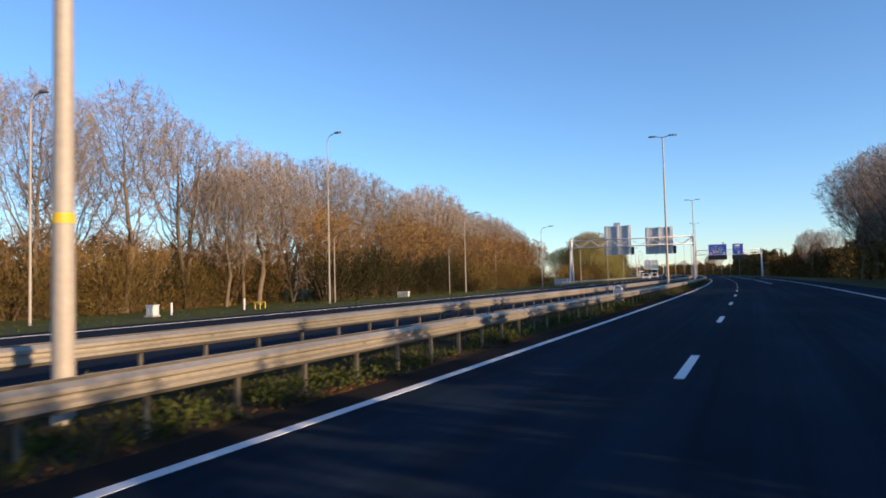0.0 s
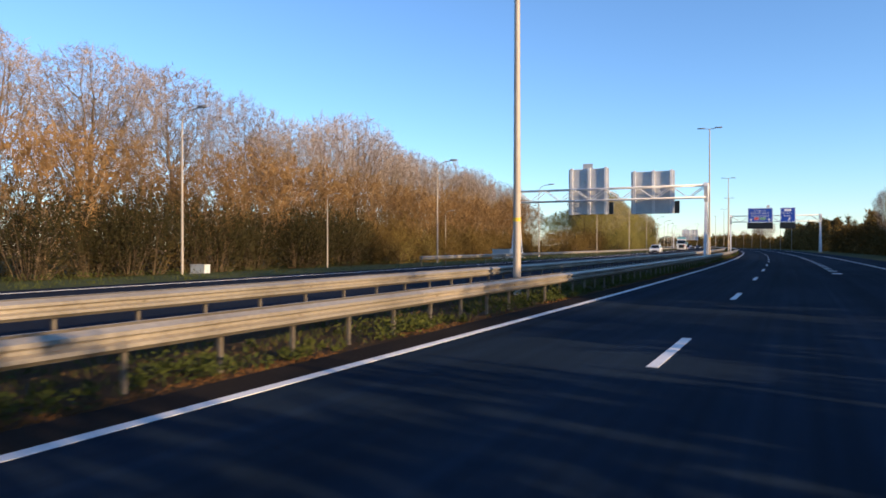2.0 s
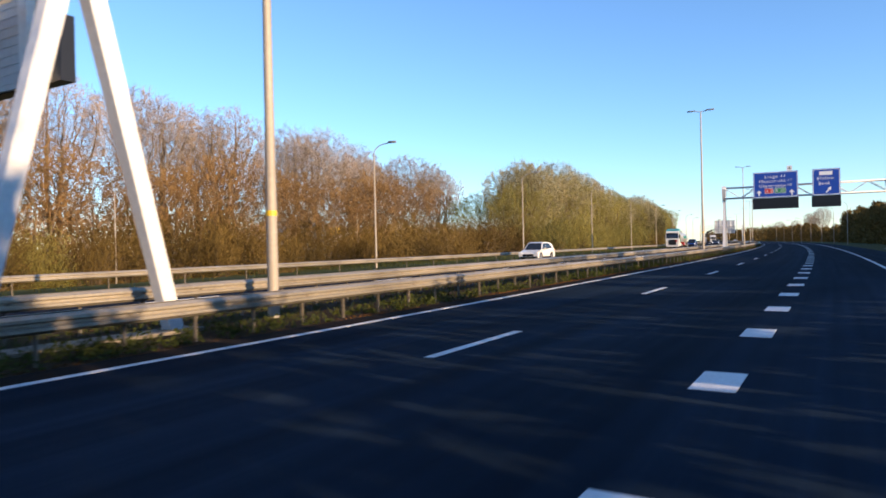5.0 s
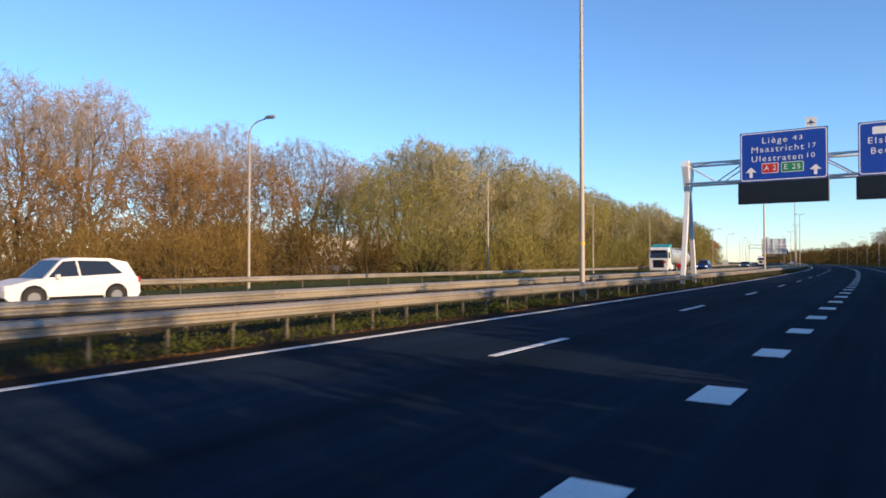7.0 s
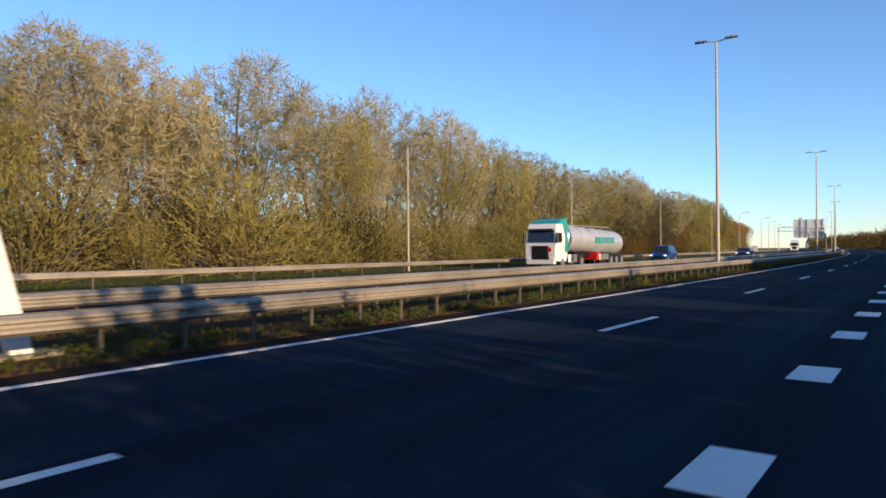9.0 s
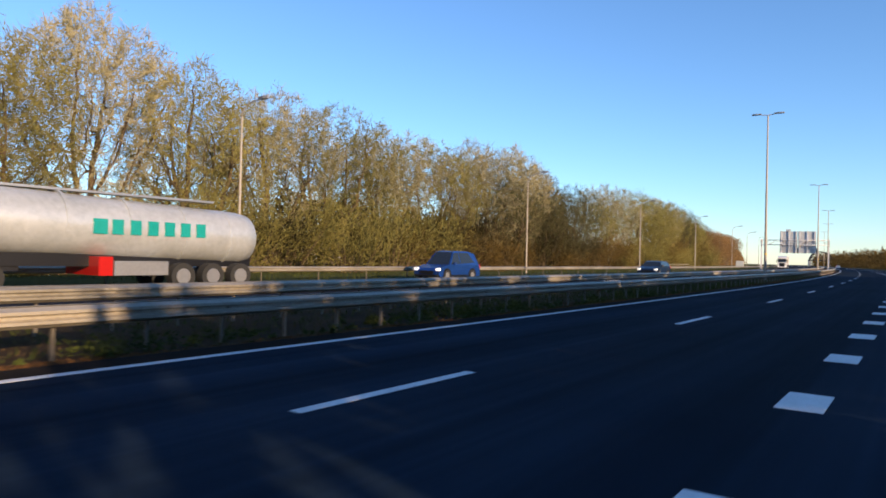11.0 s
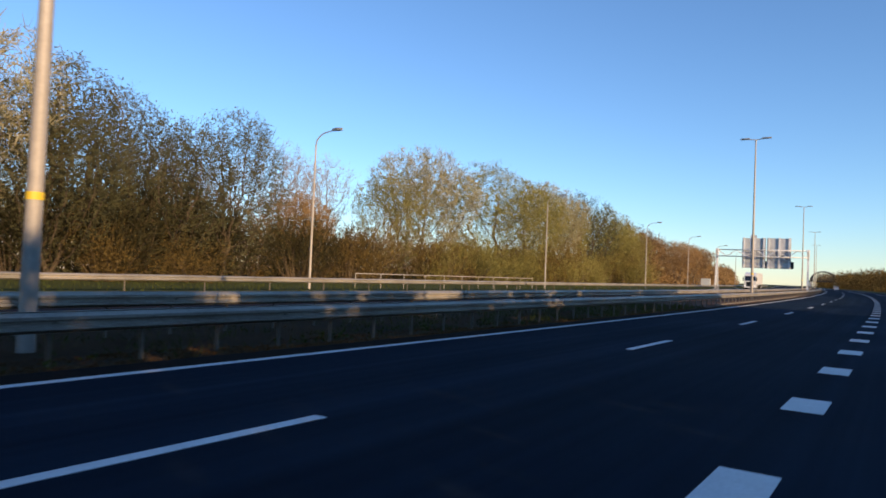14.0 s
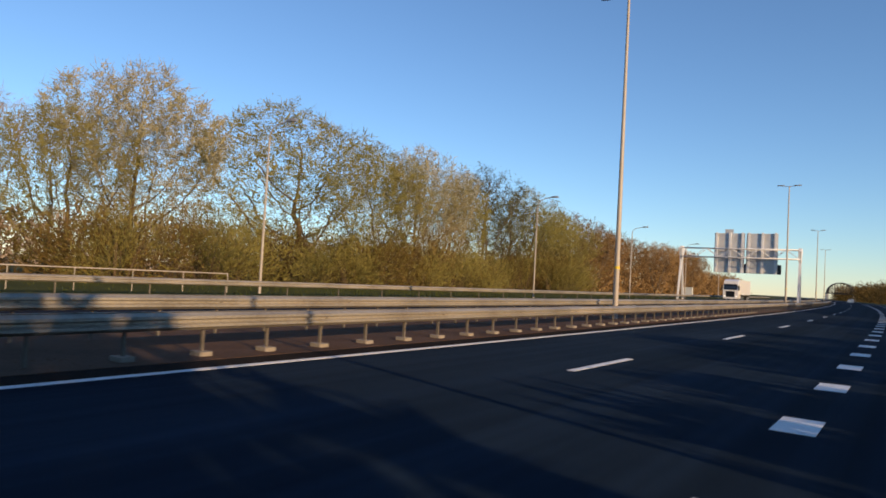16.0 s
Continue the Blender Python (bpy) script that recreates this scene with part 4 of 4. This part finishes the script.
# thickets: masses of fine twigs, the top rising and falling along the road
def thicket(name, s0, s1, u, depth, heights, count, width, length, seed, material, label, category="hedge", uneven=1.0):
    r = np.random.RandomState(seed)
    n = int(count)
    s = r.uniform(s0, s1, n)
    top = np.interp(s, heights[0::2], heights[1::2]) + uneven * (0.5 * np.sin(s * 0.23 + seed) + 0.45 * np.sin(s * 0.71 + 2 * seed) + 0.4 * np.sin(s * 1.63))
    z = top * r.uniform(0, 1, n) ** 1.1
    u_ = u + depth * r.normal(0, 0.4, n) * np.sqrt(np.clip(1.1 - z / np.maximum(top, 0.1), 0.05, 1))
    a = np.interp(s, S_TAB, HEAD)
    x = np.interp(s, S_TAB, RX) + u_ * np.cos(a)
    y = np.interp(s, S_TAB, RY) - u_ * np.sin(a)
    d = r.normal(0, 1, (n, 3)) + np.array([0, 0, 0.7])
    d /= np.linalg.norm(d, axis=1)[:, None]
    w = np.cross(d, r.normal(0, 1, (n, 3)))
    w *= width / np.linalg.norm(w, axis=1)[:, None]
    fall = np.array([land(a_, b_) for a_, b_ in zip(s[::40], u_[::40])]).mean()
    p = np.stack([x, y, z - 0.1 + fall], 1)
    ln = length * r.uniform(0.6, 1.3, n)[:, None]
    v = np.stack([p - w, p + w, p + d * ln], 1)
    me = bpy.data.meshes.new(name)
    me.from_pydata(v.reshape(-1, 3).tolist(), [], np.arange(3 * n).reshape(n, 3).tolist())
    me.materials.append(material)
    return tagged(new(name, me), label, category, kind="stuff")


thicket("left_thicket", 5, 235, -64, 5, (5, 8, 235, 9), 40000, 0.035, 1.0, 1, SCRUB, "dense brown undergrowth among the tall trees", uneven=2.0)
thicket("left_thicket", 16, 88, -62.5, 3, (16, 8.0, 60, 8.0, 88, 7.0), 26000, 0.07, 0.9, 34, SCRUB, "dense brown undergrowth behind the first trunks", uneven=1.5)
thicket("left_thicket", 86, 236, -55, 3, (86, 5.5, 236, 5.5), 18000, 0.06, 0.9, 31, SCRUB, "dense brown undergrowth below the young trees", uneven=1.5)
thicket("left_thicket", 300, 360, -38.5, 3, (300, 6.0, 345, 6.5, 360, 5), 14000, 0.1, 0.8, 32, DARKLEAF, "dark brown-green undergrowth below the trees", uneven=1.2)
thicket("left_thicket", 195, 372, -40, 5, (195, 4.5, 222, 4.5, 228, 2.8, 243, 2.8, 250, 6, 372, 6), 36000, 0.035, 0.9, 2, SCRUB, "dense brown undergrowth among olive trees", uneven=1.5)
thicket("left_thicket", 364, 480, -42, 4, (364, 4.5, 480, 5.5), 30000, 0.035, 0.9, 4, SCRUB, "dense brown undergrowth behind the last trees", uneven=1.5)
thicket("far_woods", 470, 1000, -46, 6, (470, 7, 1000, 10), 32000, 0.16, 1.6, 5, TWIG_RED, "far brown leafless woods along the road", "woods", 2.5)
thicket("far_woods", 590, 1000, 26, 6, (590, 8, 1000, 10), 25000, 0.17, 1.6, 6, SCRUB, "far dark brown leafless woods along the road", "woods", 2.5)
thicket("far_woods", -40, 1000, -190, 12, (-40, 15, 1000, 15), 25000, 0.5, 3.0, 7, TWIG_GREY, "distant grey-brown woods on the horizon", "woods", 3.0)
# right side, between the low sun and the road: two unseen rows added to block sun
thicket("roadside_hedge", 258, 358, 24.5, 2.2, (258, 7.6, 275, 8.6, 358, 8.6), 42000, 0.13, 0.9, 17, SCRUB, "unseen brown hedge added to shade the median, farther on", uneven=1.2)
thicket("roadside_hedge", 67, 124, 24.5, 2.4, (67, 9.5, 124, 9.5), 36000, 0.12, 0.9, 13, SCRUB, "second unseen hedge row added to shade the median barrier", uneven=0.8)
# the hedge top follows the wanted lit and shaded stretches of the median
thicket("roadside_hedge", -30, 600, 22.5, 2.4, (-30, 6.15, 30, 6.15, 34, 7.4, 46, 7.4, 49, 4.4, 65, 4.4, 70, 11.0, 121, 11.0, 126, 5.8, 158, 4.9, 193, 4.9, 196, 7.6, 206, 7.6, 208, 4.9, 235, 4.9, 250, 6.0, 266, 7.2, 340, 7.4, 350, 8.4, 358, 8.6, 361, 4.6, 374, 4.4, 420, 4.4, 440, 7.0, 600, 7.5),
        100000, 0.17, 0.9, 3, SCRUB, "thick brown leafless hedge along the near verge, shaped to shade the road", uneven=1.0)
row("bare", 82, 124, 7.5, 21, 1.5, 18, 2.0, 1.1)
row("bare", 150, 178, 9, 21, 1.5, 10, 1.0, 1.1)
row("bare", 0, 70, 22, 29, 3, 11, 1.5)
# two unseen uneven rows added to break the sun on the rails into dapples
thicket("roadside_hedge", 146, 240, 20.5, 0.9, (146, 5.2, 240, 5.2), 26000, 0.085, 0.8, 21, SCRUB, "unseen uneven brown scrub added to dapple the median barrier", uneven=2.0)
thicket("roadside_hedge", -12, 62, 20.5, 0.9, (-12, 5.3, 62, 5.3), 20000, 0.085, 0.8, 23, SCRUB, "unseen uneven brown scrub added to dapple the median barrier", uneven=2.0)
row("bare", 420, 590, 42, 27, 3, 13, 1.5)
# ---- vehicles ----
def flank(profile, half):
    """A body with the side outline profile of (y, z) points, as wide at each height as half(z) says."""
    sh = Shape()
    n = len(profile)
    vs = [(-half(z), y, z) for y, z in profile] + [(half(z), y, z) for y, z in profile]
    fs = [tuple(range(n)), tuple(range(n, 2 * n))[::-1]] + [(i, n + i, n + (i + 1) % n, (i + 1) % n) for i in range(n)]
    return sh.add(vs, fs)


def wheel(parent, x, y, r, width):
    tyre = part("wheel", Shape().tube((x - width / 2, y, r), (x + width / 2, y, r), r, r, 24), RUBBER, parent)
    side = 1 if x > 0 else -1
    part("rim", Shape().tube((x + side * (width / 2 - 0.02), y, r), (x + side * (width / 2 + 0.012), y, r), r * 0.62, r * 0.58, 18), RIM, tyre)
    return tyre


def car(s, u, paint, label, length=4.5, height=1.65, facing=-1, lights=False, group="cars"):
    c = thing("car", label, "car", group, place=spot(s, u, 0.0, 180 if facing < 0 else 0))
    L, H = length / 2, height
    w = lambda z: 0.9 - 0.05 * max(0, (0.45 - z)) - max(0.0, z - 0.95) * 0.30
    body = [(-L, 0.42), (-L + 0.08, 0.28), (L - 0.15, 0.25), (L, 0.4), (L, 0.62), (L - 0.12, 0.78), (L - 0.95, 0.97), (L * 0.15, 1.02), (-L * 0.9, 1.05), (-L + 0.04, 0.95)]
    part("body", flank(body, w), paint, c)
    cabin = [(L - 1.15, 0.96), (L * 0.2, H - 0.08), (L * 0.02, H), (-L * 0.55, H - 0.03), (-L * 0.82, H - 0.16), (-L * 0.93, 1.03)]
    part("cabin", flank(cabin, lambda z: w(z) - 0.012), paint, c)
    wz = lambda z: w(z) + 0.004
    for ys in (((L - 1.3, 1.02), (L * 0.2, H - 0.14), (L * 0.0, H - 0.1), (-0.05, 1.05)), ((-0.12, 1.05), (-0.07, H - 0.1), (-L * 0.5, H - 0.12), (-L * 0.72, 1.12))):
        for side in (-1, 1):
            pts = [(side * wz(z), y, z) for y, z in ys]
            back = [(side * (wz(z) - 0.01), y, z) for y, z in ys]
            part("side_window", Shape().add(pts + back, [(0, 1, 2, 3), (7, 6, 5, 4), (0, 4, 5, 1), (1, 5, 6, 2), (2, 6, 7, 3), (3, 7, 4, 0)]), GLASS, c)
    for (y0, z0), (y1, z1), nm in (((L - 1.17, 0.98), (L * 0.21, H - 0.1), "windscreen"), ((-L * 0.925, 1.08), (-L * 0.83, H - 0.18), "rear_window")):
        o = 0.012 if nm == "windscreen" else -0.012
        a, b = w(z0) - 0.1, w(z1) - 0.1
        part(nm, Shape().add([(-a, y0 + o, z0 + 0.012), (a, y0 + o, z0 + 0.012), (b, y1 + o, z1 + 0.012), (-b, y1 + o, z1 + 0.012)], [(0, 1, 2, 3)]), GLASS, c)
    for x in (-0.78, 0.78):
        for y in (L * 0.62, -L * 0.6):
            part("wheel_arch", Shape().tube((x + (0.115 if x > 0 else -0.115), y, 0.36), (x + (0.128 if x > 0 else -0.128), y, 0.36), 0.42, 0.42, 20), BLACK, c)
            wheel(c, x + (0.03 if x > 0 else -0.03), y, 0.34, 0.22)
        part("headlight", Shape().box(x - 0.17, x + 0.17, L - 0.14, L + 0.005, 0.62, 0.78, 0.05), LIT if lights else LIGHT_GLASS, c)
        part("tail_light", Shape().box(x - 0.14, x + 0.14, -L - 0.005, -L + 0.1, 0.8, 1.0, 0.03), TAIL, c)
        part("door_mirror", Shape().box(x * 1.22 - 0.1, x * 1.22 + 0.1, L * 0.28, L * 0.28 + 0.12, 0.98, 1.12, 0.04), paint, c)
    part("grille", Shape().box(-0.5, 0.5, L - 0.02, L + 0.012, 0.42, 0.62), BLACK, c)
    part("bumper", Shape().box(-0.86, 0.86, L - 0.05, L + 0.02, 0.27, 0.4, 0.05), BLACK, c)
    part("sill", Shape().box(-0.9, 0.9, -L * 0.4, L * 0.42, 0.26, 0.38), BLACK, c)
    return c


def tractor(t, paint, roof_paint, lights=False):
    """The driving unit of a truck; its nose is at y = 0 and it reaches back to y = -6."""
    w = 1.25
    cab = [(0.0, 0.55), (0.03, 1.2), (-0.02, 2.0), (-0.22, 3.0), (-0.42, 3.45), (-2.2, 3.5), (-2.2, 0.9), (-1.9, 0.55)]
    part("cab", flank(cab, lambda z: w - max(0, z - 2.6) * 0.09), paint, t)
    part("roof_fairing", flank([(-0.45, 3.42), (-1.2, 3.75), (-2.35, 3.92), (-2.35, 1.25), (-1.75, 1.25), (-1.75, 1.6), (-1.95, 2.4), (-1.5, 3.46)], lambda z: w + 0.02 - max(0, z - 3.2) * 0.15), roof_paint, t)
    part("windscreen", Shape().add([(-1.13, 0.012, 2.0), (1.13, 0.012, 2.0), (1.1, -0.19, 2.92), (-1.1, -0.19, 2.92)], [(0, 1, 2, 3)]), GLASS, t)
    part("sun_visor", Shape().box(-1.12, 1.12, -0.16, 0.14, 2.94, 3.06, 0.03), BLACK, t)
    for side in (-1, 1):
        x = side * (w + 0.006)
        pts = [(x, -0.3, 2.0), (x, -0.42, 2.75), (x - side * 0.01, -1.25, 2.75), (x, -1.25, 2.0)]
        part("side_window", Shape().add(pts + [(p[0] - side * 0.02, p[1], p[2]) for p in pts], [(0, 1, 2, 3), (7, 6, 5, 4), (0, 4, 5, 1), (1, 5, 6, 2), (2, 6, 7, 3), (3, 7, 4, 0)]), GLASS, t)
        part("door_mirror", Shape().box(side * 1.42 - 0.1, side * 1.42 + 0.1, -0.1, 0.06, 1.95, 2.75, 0.04), BLACK, t)
        part("headlight", Shape().box(side * 0.98 - 0.2, side * 0.98 + 0.2, -0.05, 0.05, 0.72, 0.92, 0.03), LIT if lights else LIGHT_GLASS, t)
        part("fuel_tank", Shape().box(side * 0.95 - 0.28, side * 0.95 + 0.28, -4.2, -2.7, 0.45, 1.05, 0.12), RIM, t)
        wheel(t, side * 1.08, -1.35, 0.5, 0.32)
        wheel(t, side * 1.0, -5.0, 0.5, 0.5)
    part("grille", Shape().box(-0.72, 0.72, 0.0, 0.055, 0.7, 1.75, 0.05), BLACK, t)
    part("bumper", Shape().box(-1.22, 1.22, -0.3, 0.06, 0.35, 0.68, 0.08), paint, t)
    part("chassis", Shape().box(-0.45, 0.45, -6.2, -1.5, 0.7, 0.95), BLACK, t)


def tanker(s, u):
    t = thing("tanker_truck", "white and teal truck with a grey steel tank trailer", "truck", "trucks", place=spot(s, u, 0.0, 180))
    tractor(t, CAR_WHITE, TEAL)
    part("warning_plate", Shape().box(-0.95, -0.62, 0.05, 0.065, 1.3, 1.62), TAIL, t, "orange-red plate")
    sh = Shape()
    rings = [(-3.0, 0.25), (-3.05, 0.7), (-3.3, 1.02), (-3.7, 1.1), (-14.6, 1.1), (-15.1, 1.0), (-15.4, 0.65), (-15.45, 0.25)]
    n = 20
    vs, fs = [], []
    for y, r in rings:
        zc = 2.38 - (0.35 * max(0.0, min(1.0, (-y - 6) / 8)))
        vs += [(1.12 * r / 1.1 * math.cos(2 * math.pi * i / n), y, zc + r * math.sin(2 * math.pi * i / n)) for i in range(n)]
    for k in range(len(rings) - 1):
        fs += [(k * n + i, k * n + (i + 1) % n, (k + 1) * n + (i + 1) % n, (k + 1) * n + i) for i in range(n)]
    fs += [tuple(range(n)), tuple(range((len(rings) - 1) * n, len(rings) * n))[::-1]]
    tank = part("tank", sh.add(vs, fs), TANK, t, smooth=True)
    for y in (-5.2, -7.4, -9.6, -11.8, -13.8):
        zc = 2.38 - (0.35 * max(0.0, min(1.0, (-y - 6) / 8)))
        part("hoop", Shape().tube((0, y - 0.05, zc), (0, y + 0.05, zc), 1.135, 1.135, 24), TANK, tank)
    part("catwalk", Shape().box(-0.3, 0.3, -13.5, -4.0, 3.42, 3.5), RIM, t)
    for k, width in enumerate((0.62, 0.5, 0.5, 0.5, 0.5, 0.5, 0.5)):
        y = -8.2 - k * 0.66
        for side in (-1, 1):
            part("letter_bar", Shape().box(side * 1.12 - 0.02, side * 1.12 + 0.02, y - width * 0.8, y, 1.98, 2.5), TEAL, t, "teal bar")
    part("trailer_frame", Shape().box(-0.5, 0.5, -15.2, -5.2, 0.85, 1.3), BLACK, t)
    part("tool_box", Shape().box(-1.2, 1.2, -8.9, -8.4, 0.55, 1.2, 0.04), TAIL, t, "red box")
    part("side_guard", Shape().box(-1.2, 1.2, -11.0, -8.95, 0.55, 1.05, 0.04), RIM, t)
    for y in (-11.6, -12.9, -14.2):
        for side in (-1, 1):
            wheel(t, side * 1.02, y, 0.5, 0.4)
    return t


def box_truck(s, u):
    t = thing("box_truck", "white truck with a plain white box trailer", "truck", "trucks", place=spot(s, u, 0.0, 180))
    tractor(t, CAR_WHITE, CAR_WHITE, True)
    part("box", Shape().box(-1.27, 1.27, -16.0, -3.0, 1.15, 3.9, 0.04), CAR_WHITE, t)
    part("trailer_frame", Shape().box(-0.5, 0.5, -15.8, -5.2, 0.8, 1.15), BLACK, t)
    for y in (-11.6, -12.9, -14.2):
        for side in (-1, 1):
            wheel(t, side * 1.02, y, 0.5, 0.4)
    return t


car(182.6, -15.0, CAR_WHITE, "white compact sport utility car on the opposite carriageway", 4.55, 1.68)
tanker(263.0, -15.8)
car(293.6, -15.4, CAR_BLUE, "bright blue people carrier with lit headlights behind a tanker", 4.5, 1.82, lights=True)
car(324.0, -12.0, CAR_NAVY, "dark blue estate car with lit headlights", 4.5, 1.5, lights=True)
box_truck(492, -15.2)
car(640, 5.2, CAR_WHITE, "white car far ahead on the near carriageway", 4.4, 1.5, facing=1)


# ---- cabinets and small fittings ----
def cabinet(s, u, w, d, h, label):
    c = thing("cabinet", label, "cabinet", "roadside cabinets", place=spot(s, u, land(s, u)))
    part("body", Shape().box(-w / 2, w / 2, -d / 2, d / 2, 0.08, h, 0.03), CABINET, c)
    part("plinth", Shape().box(-w / 2 - 0.05, w / 2 + 0.05, -d / 2 - 0.05, d / 2 + 0.05, -0.1, 0.1), CONCRETE, c)
    part("lid", Shape().box(-w / 2 - 0.04, w / 2 + 0.04, -d / 2 - 0.04, d / 2 + 0.04, h, h + 0.06, 0.03), CABINET, c)
    for k in range(2):
        part("door", Shape().box(-w / 2 + 0.05 + k * w / 2, k * w / 2 - 0.05, -d / 2 - 0.015, -d / 2, 0.15, h - 0.06), CABINET, c)
    return c


cabinet(31.5, -28.8, 0.62, 0.45, 0.66, "pale grey metal roadside cabinet on the grass verge")
cabinet(98.3, -45.4, 1.9, 0.7, 0.85, "wide pale grey metal cabinet before the trees")
cabinet(132, -27.3, 2.4, 0.8, 1.25, "wide pale grey cabinet at a gantry foot")
cabinet(136, -27.0, 1.5, 0.8, 1.25, "pale grey cabinet at a gantry foot")
cabinet(533, -31, 2.6, 0.9, 2.2, "pale cabinet beside the far verge")
fr = thing("yellow_frame", "low yellow steel frame on the grass verge", "frame", place=spot(41, -28.4, land(41, -28.4)))
for x in (-0.46, 0.0, 0.46):
    part("leg", Shape().tube((x, 0, -0.05), (x, 0, 0.48), 0.035), YELLOW, fr)
part("rail", Shape().tube((-0.49, 0, 0.48), (0.49, 0, 0.48), 0.045), YELLOW, fr)
for s, u in ((32.8, -28.6), (39.4, -28.5)):
    solid("marker_post", Shape().box(-0.06, 0.06, -0.05, 0.05, -0.3, 0.48, 0.02), WHITE, "short white marker post on the grass verge", "marker post", "marker posts", place=spot(s, u))
hoop = thing("steel_hoop", "white steel hoop standing between the barriers", "hoop", place=spot(40.9, -2.6, -0.12))
sh = Shape()
arc = [(-0.22, 0.0), (-0.22, 0.8)] + [(-0.22 * math.cos(a), 0.8 + 0.25 * math.sin(a)) for a in (0.5, 1.0, 1.57, 2.14, 2.64)] + [(0.22, 0.8), (0.22, 0.0)]
sh = bent_tube([(x, 0, z) for x, z in arc], 0.035)
part("tube", sh, WHITE, hoop, smooth=True)
solid("junction_box", Shape().box(-0.2, 0.2, -0.15, 0.15, -0.05, 0.75, 0.03), CABINET, "small grey junction box between the barriers", "cabinet", place=spot(41.4, -2.6))


# ---- distance: an arched steel bridge over the road, houses behind the trees, lamps of the exit ----
def arch_bridge(s, u):
    b = thing("arch_bridge", "dark steel arch bridge over the road far ahead", "bridge", place=spot(s, u, 0.0))
    part("deck", Shape().box(-9, 9, -3, 3, 4.4, 5.2), BLACK, b)
    for y in (-3, 3):
        arc = [(8 * math.cos(a), 5.0 + 7 * math.sin(a)) for a in [math.pi * k / 14 for k in range(15)]]
        part("arch", bent_tube([(x, y, z) for x, z in arc], 0.45, 6), BLACK, b)
        for x, z in arc[2:-2]:
            part("hanger", Shape().tube((x, y, 5.0), (x, y, z), 0.2, n=5), BLACK, b)
    for x in (-8, 8):
        part("pier", Shape().box(x - 0.8, x + 0.8, -3, 3, -0.1, 4.4), CONCRETE, b)


arch_bridge(891, 17)


def house(s, u, w, d, h, wall, label):
    g = thing("house", label, "house", "houses behind the trees", place=spot(s, u, land(s, u) - 0.05))
    part("wall", Shape().box(-d / 2, d / 2, -w / 2, w / 2, 0, h), wall, g)
    rf = Shape().add([(-d / 2 - 0.3, -w / 2 - 0.3, h), (d / 2 + 0.3, -w / 2 - 0.3, h), (d / 2 + 0.3, w / 2 + 0.3, h), (-d / 2 - 0.3, w / 2 + 0.3, h), (0, -w / 2 - 0.3, h + d * 0.38), (0, w / 2 + 0.3, h + d * 0.38)],
                     [(0, 3, 2, 1), (0, 1, 4), (2, 3, 5), (1, 2, 5, 4), (3, 0, 4, 5)])
    part("roof", rf, TILE, g)
    for k in range(3):
        y = -w / 2 + w * (k + 0.5) / 3
        win = part("window", Shape().box(d / 2, d / 2 + 0.04, y - 0.6, y + 0.6, 1.0, 2.3), GLASS, g)
        part("sill", Shape().box(d / 2, d / 2 + 0.14, y - 0.7, y + 0.7, 0.9, 1.0), CONCRETE, win)


def hall(s, u, length, depth, h):
    """A low flat-roofed hall; its long side faces the road."""
    g = thing("industrial_hall", "low pale hall with a yellow wall panel behind trees", "building", place=spot(s, u, land(s, u) - 0.05))
    part("wall", Shape().box(-depth, 0, -length / 2, length / 2, 0, h), HOUSE, g)
    part("roof_edge", Shape().box(-depth - 0.15, 0.15, -length / 2 - 0.15, length / 2 + 0.15, h, h + 0.35), CABINET, g, "grey metal roof edge")
    part("yellow_panel", Shape().box(0.0, 0.06, -length / 2 + 1.0, -length / 2 + 9.0, h - 2.3, h - 0.5), YELLOW, g, "bright yellow wall panel")
    for k in range(5):
        y = -length / 2 + 12 + k * 6.5
        win = part("window", Shape().box(0.0, 0.05, y, y + 3.6, 2.2, 3.8), GLASS, g)
        part("sill", Shape().box(0.0, 0.15, y - 0.1, y + 3.7, 2.08, 2.2), CONCRETE, win)


hall(278, -95, 44, 14, 8.6)
house(375, -95, 14, 9, 5.5, HOUSE, "pale house seen through a gap in the trees")
for k in range(8):
    side_lamp(300 + 32 * k, 17, 9.4, 1.5, 180)


# ---- a thin handrail on the far verge ----
rail = thing("handrail", "thin pale steel handrail on the far verge", "handrail")
stops = [357.0 + 2.8 * k for k in range(11)]
for s in stops:
    part("post", Shape().tube((0, 0, -0.1), (0, 0, 1.0), 0.025, n=6), POLE, rail, place=spot(s, -22.6))
for s0_, s1_ in zip(stops, stops[1:]):
    part("top_rail", Shape().tube(at(s0_, -22.6, 1.0), at(s1_, -22.6, 1.0), 0.03, n=6), POLE, rail)
